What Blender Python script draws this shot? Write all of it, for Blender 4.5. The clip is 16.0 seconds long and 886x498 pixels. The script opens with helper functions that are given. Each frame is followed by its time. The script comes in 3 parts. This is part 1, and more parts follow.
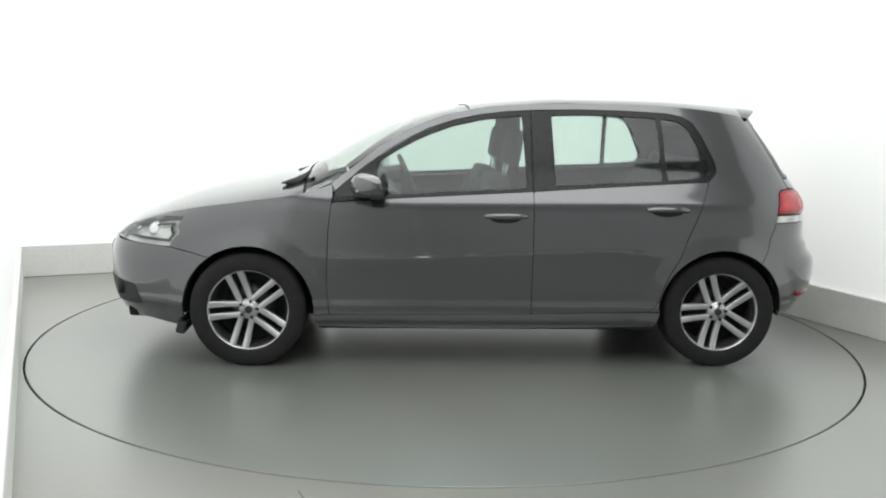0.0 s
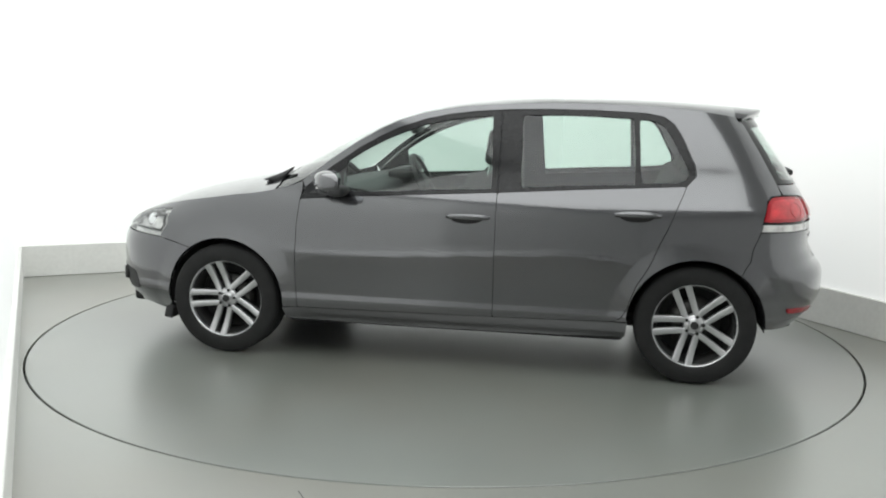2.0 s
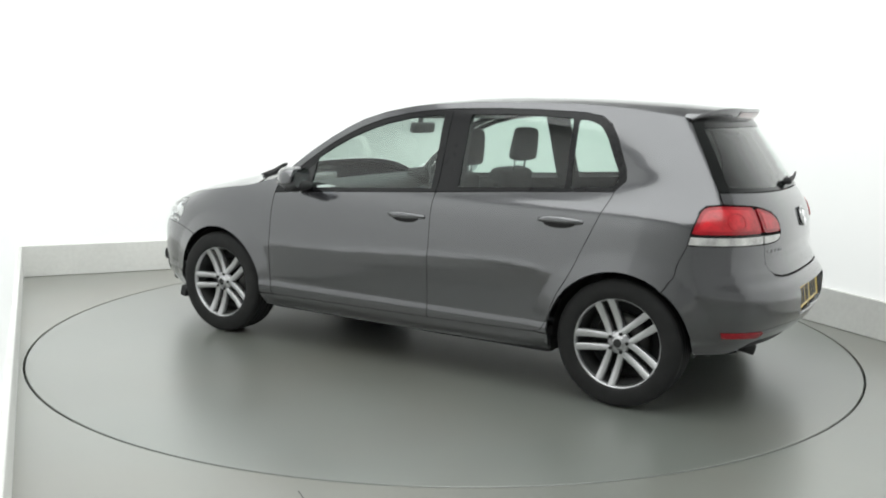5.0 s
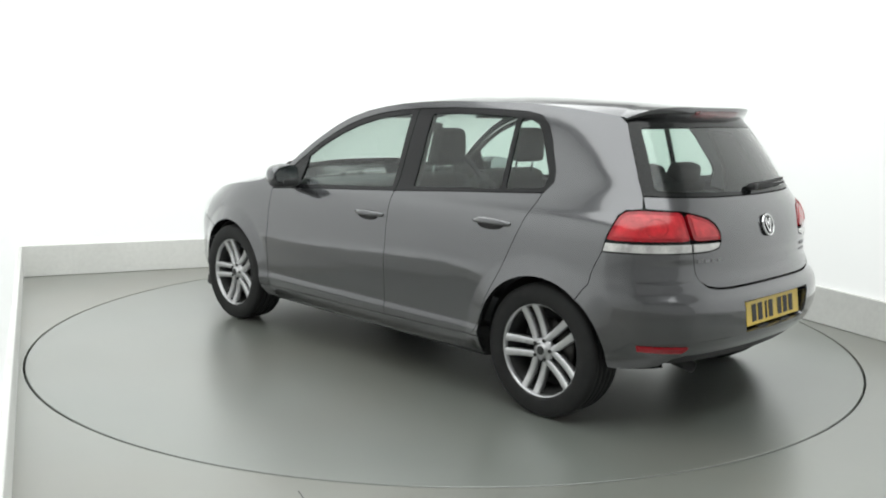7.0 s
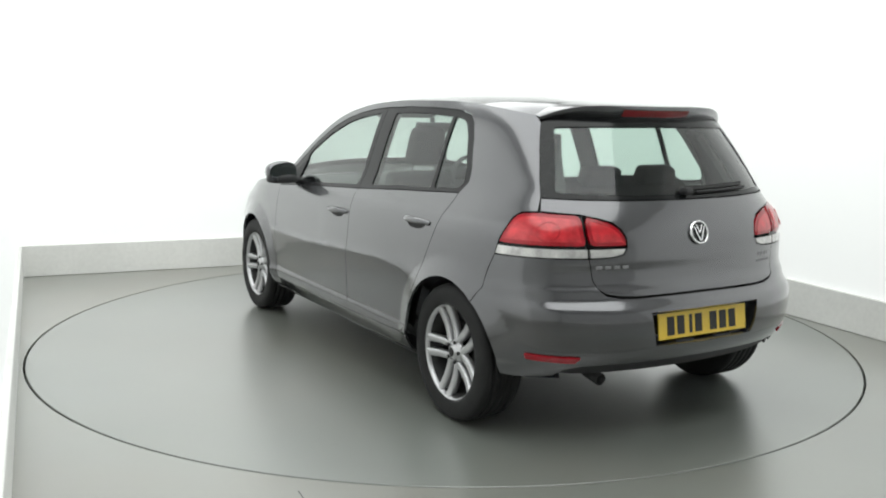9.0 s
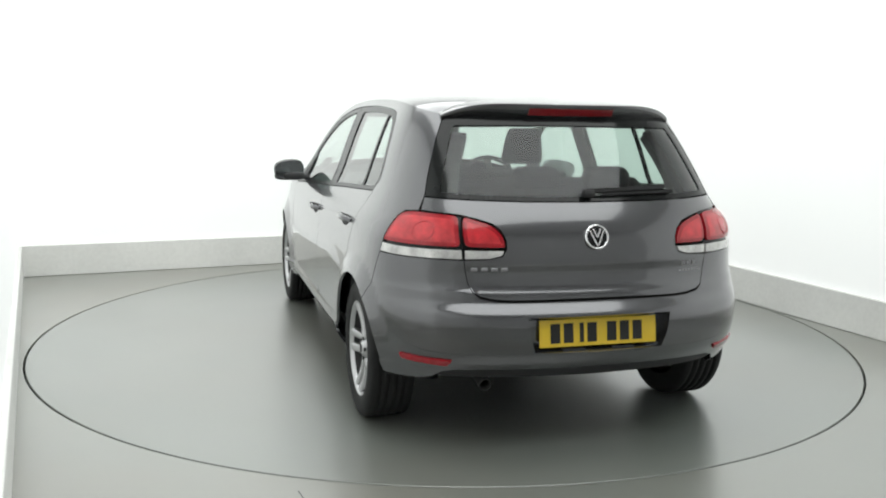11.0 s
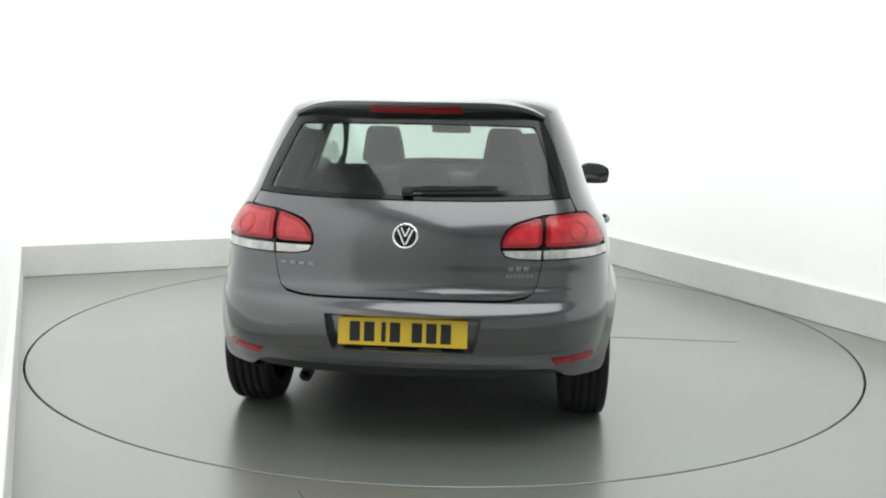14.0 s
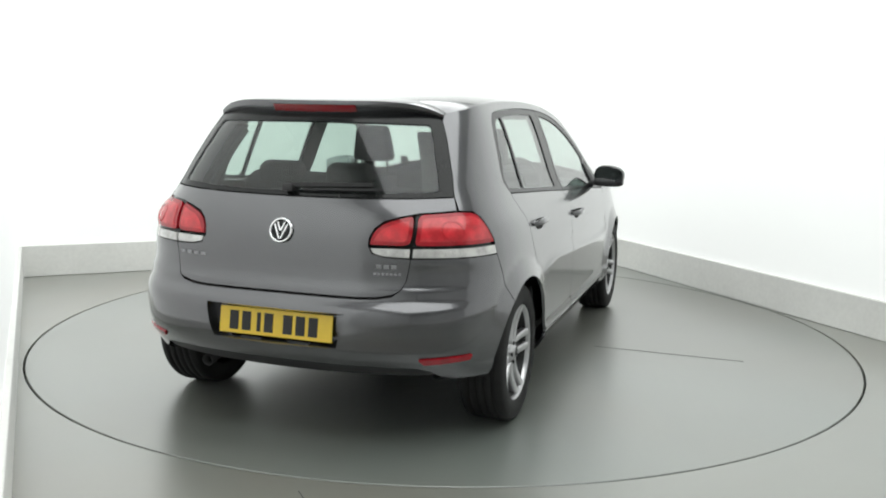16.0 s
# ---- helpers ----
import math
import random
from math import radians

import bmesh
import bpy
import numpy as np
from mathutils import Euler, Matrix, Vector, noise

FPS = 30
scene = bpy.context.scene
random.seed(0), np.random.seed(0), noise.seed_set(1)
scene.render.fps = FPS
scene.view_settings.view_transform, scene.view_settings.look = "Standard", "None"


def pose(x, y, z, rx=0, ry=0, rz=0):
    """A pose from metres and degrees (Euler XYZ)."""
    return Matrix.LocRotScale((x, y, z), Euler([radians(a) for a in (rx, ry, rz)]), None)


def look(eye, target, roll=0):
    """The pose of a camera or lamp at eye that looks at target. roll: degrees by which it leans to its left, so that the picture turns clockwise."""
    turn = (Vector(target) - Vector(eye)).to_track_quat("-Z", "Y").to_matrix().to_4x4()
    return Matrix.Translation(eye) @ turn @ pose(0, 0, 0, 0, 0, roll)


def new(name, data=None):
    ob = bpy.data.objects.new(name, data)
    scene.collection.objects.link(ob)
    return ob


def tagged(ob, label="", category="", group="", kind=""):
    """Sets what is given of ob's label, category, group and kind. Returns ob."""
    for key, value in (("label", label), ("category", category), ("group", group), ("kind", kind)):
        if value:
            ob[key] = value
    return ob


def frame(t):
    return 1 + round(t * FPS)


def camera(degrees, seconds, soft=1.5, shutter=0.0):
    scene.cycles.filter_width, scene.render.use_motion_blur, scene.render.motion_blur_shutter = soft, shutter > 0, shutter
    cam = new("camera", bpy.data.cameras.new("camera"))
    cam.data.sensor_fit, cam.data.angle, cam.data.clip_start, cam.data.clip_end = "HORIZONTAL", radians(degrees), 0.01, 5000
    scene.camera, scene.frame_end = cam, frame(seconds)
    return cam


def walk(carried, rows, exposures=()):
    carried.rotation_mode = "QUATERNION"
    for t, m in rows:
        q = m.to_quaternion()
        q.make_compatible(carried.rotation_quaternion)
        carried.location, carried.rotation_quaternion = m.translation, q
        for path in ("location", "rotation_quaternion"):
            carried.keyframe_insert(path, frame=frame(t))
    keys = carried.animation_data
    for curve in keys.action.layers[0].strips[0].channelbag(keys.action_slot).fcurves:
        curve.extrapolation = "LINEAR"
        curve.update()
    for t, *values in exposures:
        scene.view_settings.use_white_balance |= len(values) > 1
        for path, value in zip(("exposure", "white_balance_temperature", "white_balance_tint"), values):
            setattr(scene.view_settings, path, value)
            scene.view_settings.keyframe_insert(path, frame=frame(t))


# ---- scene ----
# ---- camera: fixed on its bracket in the corner of the booth ----
cam = camera(52.04, 16.0, soft=2.0)
EYE = (0.0, -5.681, 1.410)
STAND = look(EYE, (-0.018, -0.741, 0.635), 1.08)
walk(cam, [(0.0, STAND), (16.0, STAND)])

# ---- light: a glow added to the white walls, and a soft ceiling panel ----
world = bpy.data.worlds.new("world")
scene.world = world
world.use_nodes = True
world.node_tree.nodes["Background"].inputs["Color"].default_value = (0.9, 0.95, 1.0, 1)
world.node_tree.nodes["Background"].inputs["Strength"].default_value = 0.2

ROOM = pose(0, 0, 0, 0, 0, 24.4)      # the booth stands askew to the camera
LEFT, RIGHT, BACK, FRONT, TOP = -2.492, 2.475, 2.70, -6.2, 3.30
KERB = 0.25


def ceiling_lamp(name, label, x, y, sx, sy, watts, tilt=(0, 0)):
    data = bpy.data.lights.new(name, "AREA")
    data.shape, data.size, data.size_y, data.energy = "RECTANGLE", sx, sy, watts
    data.color = (0.97, 1.0, 0.985)
    ob = new(name, data)
    ob.matrix_world = ROOM @ pose(x, y, TOP - 0.08, *tilt)
    return tagged(ob, label, "ceiling light", kind="structure")


ceiling_lamp("ceiling_softbox", "wide white luminous ceiling panel above the turntable", -0.40, -1.1, 3.3, 6.3, 152)
scene.view_settings.exposure = 0.0


# ---- materials ----
def material(name, color=(0.5, 0.5, 0.5), rough=0.5, metal=0.0, coat=0.0, coat_rough=0.03, vary=0.0, scale=6.0,
             rough_vary=0.0, bump=0.0, bump_scale=300.0, spec=0.5, emit=None, strength=0.0):
    """A principled surface with colour drift at two scales, uneven gloss and fine relief."""
    m = bpy.data.materials.new(name)
    m.use_nodes = True
    nt = m.node_tree
    b = nt.nodes["Principled BSDF"]
    b.inputs["Base Color"].default_value = (*color, 1)
    b.inputs["Roughness"].default_value = rough
    b.inputs["Metallic"].default_value = metal
    b.inputs["Coat Weight"].default_value = coat
    b.inputs["Coat Roughness"].default_value = coat_rough
    b.inputs["Coat IOR"].default_value = 1.6
    b.inputs["Specular IOR Level"].default_value = spec
    if emit:
        b.inputs["Emission Color"].default_value = (*emit, 1)
        b.inputs["Emission Strength"].default_value = strength
    co = nt.nodes.new("ShaderNodeTexCoord")

    def noise_at(s, detail=4.0):
        n = nt.nodes.new("ShaderNodeTexNoise")
        n.inputs["Scale"].default_value, n.inputs["Detail"].default_value = s, detail
        nt.links.new(co.outputs["Object"], n.inputs["Vector"])
        return n.outputs["Fac"]

    def spread(fac, lo, hi):
        r = nt.nodes.new("ShaderNodeMapRange")
        r.interpolation_type = "LINEAR"
        r.inputs["From Min"].default_value, r.inputs["From Max"].default_value = 0.3, 0.7
        r.inputs["To Min"].default_value, r.inputs["To Max"].default_value = lo, hi
        nt.links.new(fac, r.inputs["Value"])
        return r.outputs["Result"]

    if vary:
        mul = nt.nodes.new("ShaderNodeMath")
        mul.operation = "MULTIPLY"
        nt.links.new(spread(noise_at(scale), 1 - vary, 1 + vary), mul.inputs[0])
        nt.links.new(spread(noise_at(scale * 17), 1 - vary * 0.6, 1 + vary * 0.6), mul.inputs[1])
        mix = nt.nodes.new("ShaderNodeVectorMath")
        mix.operation = "SCALE"
        mix.inputs[0].default_value = color
        nt.links.new(mul.outputs[0], mix.inputs["Scale"])
        nt.links.new(mix.outputs[0], b.inputs["Base Color"])
    if rough_vary:
        nt.links.new(spread(noise_at(scale * 2.3), rough - rough_vary, rough + rough_vary), b.inputs["Roughness"])
    if bump:
        bp = nt.nodes.new("ShaderNodeBump")
        bp.inputs["Strength"].default_value, bp.inputs["Distance"].default_value = bump, 0.002
        nt.links.new(noise_at(bump_scale, 2.0), bp.inputs["Height"])
        nt.links.new(bp.outputs[0], b.inputs["Normal"])
    return m


def pane_material(name, tint, gloss=1.0, rough=0.0):
    """Thin glass: tinted see-through, with mirror gloss by Fresnel."""
    m = bpy.data.materials.new(name)
    m.use_nodes = True
    nt = m.node_tree
    nt.nodes.remove(nt.nodes["Principled BSDF"])
    clear = nt.nodes.new("ShaderNodeBsdfTransparent")
    clear.inputs["Color"].default_value = (*tint, 1)
    shine = nt.nodes.new("ShaderNodeBsdfGlossy")
    shine.inputs["Roughness"].default_value = rough
    shine.inputs["Color"].default_value = (gloss, gloss, gloss, 1)
    facing = nt.nodes.new("ShaderNodeLayerWeight")
    facing.inputs["Blend"].default_value = 0.5
    power = nt.nodes.new("ShaderNodeMath")
    power.operation, power.inputs[1].default_value = "POWER", 4.0
    nt.links.new(facing.outputs["Facing"], power.inputs[0])
    fr = nt.nodes.new("ShaderNodeMapRange")
    fr.inputs["To Min"].default_value, fr.inputs["To Max"].default_value = 0.05, 1.0
    nt.links.new(power.outputs[0], fr.inputs["Value"])
    mix = nt.nodes.new("ShaderNodeMixShader")
    nt.links.new(fr.outputs[0], mix.inputs[0])
    nt.links.new(clear.outputs[0], mix.inputs[1])
    nt.links.new(shine.outputs[0], mix.inputs[2])
    nt.links.new(mix.outputs[0], nt.nodes["Material Output"].inputs[0])
    return m


def floor_material(name, shift, tone=1.0, dusty=0.3):
    """Worn grey-green floor paint: brownish dust in broad patches, fine scuffs, uneven gloss."""
    m = material(name, (0.190, 0.205, 0.192), 0.3, spec=0.8, coat=0.9)
    tone *= 0.88
    nt = m.node_tree
    b = nt.nodes["Principled BSDF"]
    co = next(n for n in nt.nodes if n.type == "TEX_COORD")
    move = nt.nodes.new("ShaderNodeVectorMath")
    move.inputs[1].default_value = (shift + 0.31, shift * 0.7 + 0.17, 0.43)
    nt.links.new(co.outputs["Object"], move.inputs[0])

    def layer(scale, detail, lo, hi, t0, t1):
        n = nt.nodes.new("ShaderNodeTexNoise")
        n.inputs["Scale"].default_value, n.inputs["Detail"].default_value = scale, detail
        nt.links.new(move.outputs[0], n.inputs["Vector"])
        r = nt.nodes.new("ShaderNodeMapRange")
        r.interpolation_type = "LINEAR"
        for key, v in zip(("From Min", "From Max", "To Min", "To Max"), (lo, hi, t0, t1)):
            r.inputs[key].default_value = v
        nt.links.new(n.outputs["Fac"], r.inputs["Value"])
        return r.outputs["Result"]

    def mixed(fac, a_in, color):
        x = nt.nodes.new("ShaderNodeMix")
        x.data_type = "RGBA"
        nt.links.new(fac, x.inputs["Factor"])
        if isinstance(a_in, tuple):
            x.inputs[6].default_value = a_in
        else:
            nt.links.new(a_in, x.inputs[6])
        x.inputs[7].default_value = color
        return x.outputs[2]

    c = mixed(layer(0.75, 3.0, 0.27, 0.73, 0.0, 1.0), (0.200 * tone, 0.236 * tone, 0.216 * tone, 1), (0.186 * tone, 0.194 * tone, 0.172 * tone, 1))
    c = mixed(layer(2.3, 5.0, 0.3, 0.8, 0.0, 0.30), c, (0.245 * tone, 0.268 * tone, 0.25 * tone, 1))
    c = mixed(layer(140.0, 3.0, 0.2, 0.8, 0.0, 0.34), c, (0.160 * tone, 0.172 * tone, 0.158 * tone, 1))
    dust = layer(0.9, 3.0, 0.25, 0.80, 0.0, dusty)
    c = mixed(dust, c, (0.225, 0.203, 0.165, 1))
    nt.links.new(c, b.inputs["Base Color"])
    nt.links.new(layer(1.1, 2.0, 0.25, 0.75, 0.29, 0.38), b.inputs["Roughness"])
    b.inputs["Coat Roughness"].default_value = 0.30
    b.inputs["Coat IOR"].default_value = 1.85
    return m


M = {
    "floor": floor_material("painted_floor", 3.7, 1.14, 0.75),
    "table": floor_material("turntable_paint", 0.0),
    # glow added to the wall surface, which is no lamp
    "wall": material("glowing_wall_white", (0.80, 0.81, 0.80), 0.8, vary=0.012, scale=0.8, emit=(0.975, 1.0, 0.99), strength=0.39),
    "dim_wall": material("unglowing_wall_white", (0.82, 0.825, 0.82), 0.8, vary=0.012, scale=0.8),
    "ceiling": material("ceiling_paint", (0.6, 0.6, 0.6), 0.8, vary=0.02, scale=1.0),
    "door_grey": material("behind_camera_grey", (0.64, 0.64, 0.645), 0.6, vary=0.06, scale=2.0),
    "kerb": material("kerb_paint", (0.82, 0.82, 0.795), 0.5, vary=0.05, scale=2.0, rough_vary=0.08, bump=0.05, bump_scale=150),
    "gap": material("dark_gap", (0.02, 0.022, 0.02), 0.7, vary=0.2, scale=9),
    "paint": material("grey_metallic_paint", (0.092, 0.092, 0.099), 0.23, metal=0.8, coat=1.0, coat_rough=0.075, vary=0.03, scale=5.0, bump=0.03, bump_scale=900),
    "trim": material("gloss_black_trim", (0.008, 0.008, 0.009), 0.22, spec=0.3, vary=0.1, scale=20),
    "frit": material("black_glass_border", (0.008, 0.009, 0.009), 0.10, spec=0.3, vary=0.1, scale=20),
    "plastic": material("black_plastic", (0.022, 0.022, 0.023), 0.55, vary=0.15, scale=25, bump=0.15, bump_scale=700),
    # black of the underbody, also painted where gaps and recesses are only shaded
    "under": material("underbody_and_shade_black", (0.012, 0.012, 0.012), 0.8, vary=0.25, scale=8),
    "cloth": material("dark_seat_cloth", (0.035, 0.036, 0.038), 0.9, vary=0.15, scale=40, bump=0.4, bump_scale=900),
    "liner": material("grey_headliner", (0.30, 0.30, 0.295), 0.9, vary=0.06, scale=30, bump=0.2, bump_scale=800),
    "tyre": material("tyre_rubber", (0.013, 0.013, 0.0133), 0.7, spec=0.35, vary=0.2, scale=14, bump=0.2, bump_scale=350),
    "alloy": material("silver_alloy", (0.54, 0.54, 0.55), 0.28, metal=0.85, vary=0.04, scale=30, coat=0.4),
    # rim barrel and brake disc coloured near black for the shade behind the spokes
    "barrel": material("dark_metal", (0.03, 0.03, 0.03), 0.6, metal=0.3, vary=0.2, scale=20),
    "steel": material("brake_steel", (0.07, 0.068, 0.066), 0.4, metal=0.9, vary=0.12, scale=25),
    "chrome": material("chrome", (0.85, 0.85, 0.86), 0.08, metal=1.0),
    "red": material("red_lens", (0.34, 0.006, 0.014), 0.12, vary=0.22, scale=28, coat=0.5, coat_rough=0.03, spec=0.3, bump=0.3, bump_scale=120),
    "bright_red": material("bright_red_lens", (0.54, 0.018, 0.027), 0.15, vary=0.3, scale=19, coat=0.5, coat_rough=0.03, bump=0.3, bump_scale=200),
    "ring_red": material("ring_red_lens", (0.43, 0.012, 0.020), 0.15, vary=0.15, scale=28, coat=0.5, coat_rough=0.03),
    "joint": material("grey_joint", (0.10, 0.105, 0.10), 0.6, vary=0.2, scale=12),
    "deep_red": material("deep_red_lens", (0.20, 0.004, 0.008), 0.15, vary=0.1, scale=30, coat=0.8),
    "clear": material("clear_lens", (0.58, 0.575, 0.56), 0.15, metal=0.3, vary=0.32, scale=17, coat=1.0, coat_rough=0.02, bump=0.4, bump_scale=200),
    "plate": material("yellow_plate", (0.76, 0.52, 0.025), 0.35, vary=0.03, scale=30, coat=0.3),
    "ink": material("black_ink", (0.012, 0.012, 0.012), 0.5),
    "glass": pane_material("green_tinted_glass", (0.70, 0.80, 0.755)),
    "screen": pane_material("windscreen_glass", (0.76, 0.84, 0.80)),
    "silver": material("dull_silver", (0.30, 0.30, 0.31), 0.35, metal=0.8),
    "mirror": material("mirror_glass", (0.45, 0.47, 0.48), 0.02, metal=1.0),
    "lamp_glass": pane_material("headlamp_cover", (0.94, 0.95, 0.95)),
}


M["paint"].node_tree.nodes["Principled BSDF"].inputs["Coat IOR"].default_value = 1.75


# ---- mesh helpers ----
def finish(bm, name, mat, smooth=False):
    me = bpy.data.meshes.new(name)
    bm.normal_update()
    bm.to_mesh(me)
    bm.free()
    if smooth:
        for p in me.polygons:
            p.use_smooth = True
    for mm in (mat if isinstance(mat, (list, tuple)) else [mat]):
        me.materials.append(M[mm])
    return me


def part(name, bm, mat, parent, label="", smooth=False):
    """Links a bmesh as one mesh object under a thing or a part."""
    ob = new(name, finish(bm, name, mat, smooth))
    ob.parent = parent
    if label:
        tagged(ob, label)
    return ob


def box(sx, sy, sz, at=(0, 0, 0), bevel=0.0, seg=2, turn=(0, 0, 0)):
    bm = bmesh.new()
    bmesh.ops.create_cube(bm, size=1.0)
    bmesh.ops.scale(bm, vec=(sx, sy, sz), verts=bm.verts)
    if bevel:
        bmesh.ops.bevel(bm, geom=bm.edges[:], offset=bevel, segments=seg, affect="EDGES", profile=0.6)
    bmesh.ops.transform(bm, matrix=pose(*at, *turn), verts=bm.verts)
    return bm


def merged(*bms):
    out = bmesh.new()
    for b in bms:
        me = bpy.data.meshes.new("tmp")
        b.to_mesh(me)
        b.free()
        out.from_mesh(me)
        bpy.data.meshes.remove(me)
    return out


# ---- the booth ----
def floor_sheet():
    """The floor with a round well for the turntable."""
    bm = bmesh.new()
    n, r = 160, 2.464
    inner = [bm.verts.new((r * math.cos(2 * math.pi * i / n), r * math.sin(2 * math.pi * i / n), 0)) for i in range(n)]
    low = [bm.verts.new((v.co.x, v.co.y, -0.05)) for v in inner]
    corners = [ROOM @ Vector(c) for c in ((RIGHT + .2, BACK + .2, 0), (LEFT - .2, BACK + .2, 0), (LEFT - .2, FRONT - .2, 0), (RIGHT + .2, FRONT - .2, 0))]
    outer = []
    for i in range(n):
        d = ROOM.inverted() @ (inner[i].co / r)
        k = min((RIGHT + .2) / abs(d.x) if abs(d.x) > 1e-6 else 1e9, ((BACK + .2) if d.y > 0 else (FRONT - .2)) / d.y if abs(d.y) > 1e-6 else 1e9)
        outer.append(bm.verts.new(ROOM @ (d * k)))
    for i in range(n):
        j = (i + 1) % n
        bm.faces.new((inner[i], outer[i], outer[j], inner[j]))
        bm.faces.new((inner[j], low[j], low[i], inner[i]))
    for c in corners:
        near = sorted(range(n), key=lambda i: (outer[i].co - c).length)[:2]
        v = bm.verts.new(c)
        bm.faces.new((outer[near[0]], v, outer[near[1]]))
    bmesh.ops.recalc_face_normals(bm, faces=bm.faces[:])
    ob = new("floor", finish(bm, "floor", "floor"))
    return tagged(ob, "glossy pale grey-green painted concrete floor", "floor", kind="structure")


floor = floor_sheet()
bm = bmesh.new()
bmesh.ops.create_circle(bm, cap_ends=True, segments=96, radius=2.7, matrix=pose(0, 0, -0.05))
tagged(new("floor_pit", finish(bm, "floor_pit", "gap")), "dark shallow pit under the turntable", "pit", kind="structure")
part("floor_joint", box(0.004, 0.40, 0.003, (-0.445, -2.70, 0.0001), turn=(0, 0, 24.4)), "joint", floor, "thin dark joint in the floor")


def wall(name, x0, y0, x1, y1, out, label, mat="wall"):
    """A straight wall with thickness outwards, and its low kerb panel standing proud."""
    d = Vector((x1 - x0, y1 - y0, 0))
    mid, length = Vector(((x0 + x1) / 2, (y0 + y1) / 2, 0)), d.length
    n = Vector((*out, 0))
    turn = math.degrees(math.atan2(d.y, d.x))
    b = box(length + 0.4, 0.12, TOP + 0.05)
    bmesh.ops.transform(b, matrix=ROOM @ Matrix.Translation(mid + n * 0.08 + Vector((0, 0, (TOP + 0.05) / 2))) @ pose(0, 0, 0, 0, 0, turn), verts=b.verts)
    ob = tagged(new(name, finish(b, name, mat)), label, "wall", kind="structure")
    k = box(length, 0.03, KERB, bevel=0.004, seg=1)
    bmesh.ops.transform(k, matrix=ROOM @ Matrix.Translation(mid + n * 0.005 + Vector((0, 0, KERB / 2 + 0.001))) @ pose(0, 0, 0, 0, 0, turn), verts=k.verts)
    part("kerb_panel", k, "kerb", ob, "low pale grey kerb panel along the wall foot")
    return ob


wall("wall_back", LEFT, BACK, RIGHT, BACK, (0, 1), "white studio wall with added glow behind the turntable")
wall("wall_left", LEFT, -2.7, LEFT, BACK, (-1, 0), "white studio wall with added glow and low kerb")
# unseen wall end, left without glow to dim the car's reflections
wall("wall_left_end", LEFT - .004, FRONT, LEFT - .004, -2.704 - .4, (-1, 0), "unseen white wall end without the added glow", "dim_wall")
wall("wall_right", RIGHT, FRONT, RIGHT, BACK, (1, 0), "white studio wall with added glow and low kerb")
# unseen wall made up behind the camera; its grey sets the reflections on the car
wall("wall_front", LEFT, FRONT, RIGHT, FRONT, (0, -1), "unseen pale grey wall behind the camera", "door_grey")
b = box(RIGHT - LEFT + 0.4, BACK - FRONT + 0.4, 0.08, (0, (BACK + FRONT) / 2, TOP + 0.05))
bmesh.ops.transform(b, matrix=ROOM, verts=b.verts)
tagged(new("ceiling", finish(b, "ceiling", "ceiling")), "plain white studio ceiling", "ceiling", kind="structure")

TURN_0, TURN_RATE, TURN_GAIN = 183.51, -6.857, -0.0105      # degrees at the start, a second, a second squared
SHIFT = (-0.177, -0.003)                # where the car stands on the turntable


def build_turntable():
    hub = tagged(new("turntable"), "round pale grey-green painted vehicle turntable flush with the floor", "turntable")
    bm = bmesh.new()
    n, r = 160, 2.452
    ring = [[bm.verts.new((a * math.cos(2 * math.pi * i / n), a * math.sin(2 * math.pi * i / n), z)) for i in range(n)]
            for a, z in ((r - 0.003, 0.0), (r, -0.003), (r, -0.04))]
    bm.faces.new(ring[0])
    for a, b2 in zip(ring, ring[1:]):
        for i in range(n):
            bm.faces.new((a[i], b2[i], b2[(i + 1) % n], a[(i + 1) % n]))
    bmesh.ops.recalc_face_normals(bm, faces=bm.faces[:])
    part("deck", bm, "table", hub)
    part("deck_joint", box(0.004, 0.85, 0.003, (-0.05, -1.40, 0.0001)), "joint", hub, "thin dark joint across the deck")
    return hub


turntable = build_turntable()

# ---- the car: x forwards, y to its left, z up, from the ground under the middle of its wheelbase ----
def spline(*pts):
    """A smooth curve through (x, y) points, x rising."""
    xs, ys = np.array([p[0] for p in pts], float), np.array([p[1] for p in pts], float)
    h, d = np.diff(xs), np.diff(ys) / np.diff(xs)
    m = np.concatenate([[d[0]], (d[:-1] * h[1:] + d[1:] * h[:-1]) / (h[:-1] + h[1:]), [d[-1]]])
    flat = np.concatenate([[False], d[:-1] * d[1:] <= 0, [False]])
    m[flat] = 0

    def at(x):
        x = np.clip(np.asarray(x, float), xs[0], xs[-1])
        i = np.clip(np.searchsorted(xs, x) - 1, 0, len(h) - 1)
        t = (x - xs[i]) / h[i]
        return ((2 * t**3 - 3 * t**2 + 1) * ys[i] + (t**3 - 2 * t**2 + t) * h[i] * m[i]
                + (3 * t**2 - 2 * t**3) * ys[i + 1] + (t**3 - t**2) * h[i] * m[i + 1])
    return at


# half width, tail and nose by height; shoulder edge and crown by length
WIDE = spline((.15, .80), (.21, .814), (.27, .858), (.31, .880), (.345, .8850), (.375, .8795), (.42, .8815), (.52, .8868), (.60, .8922), (.624, .8934), (.633, .8905), (.648, .8858), (.672, .8828), (.72, .8798),
              (.80, .8728), (.87, .862), (.92, .845), (.97, .815), (1.05, .774), (1.15, .737), (1.25, .700), (1.35, .658), (1.46, .600))
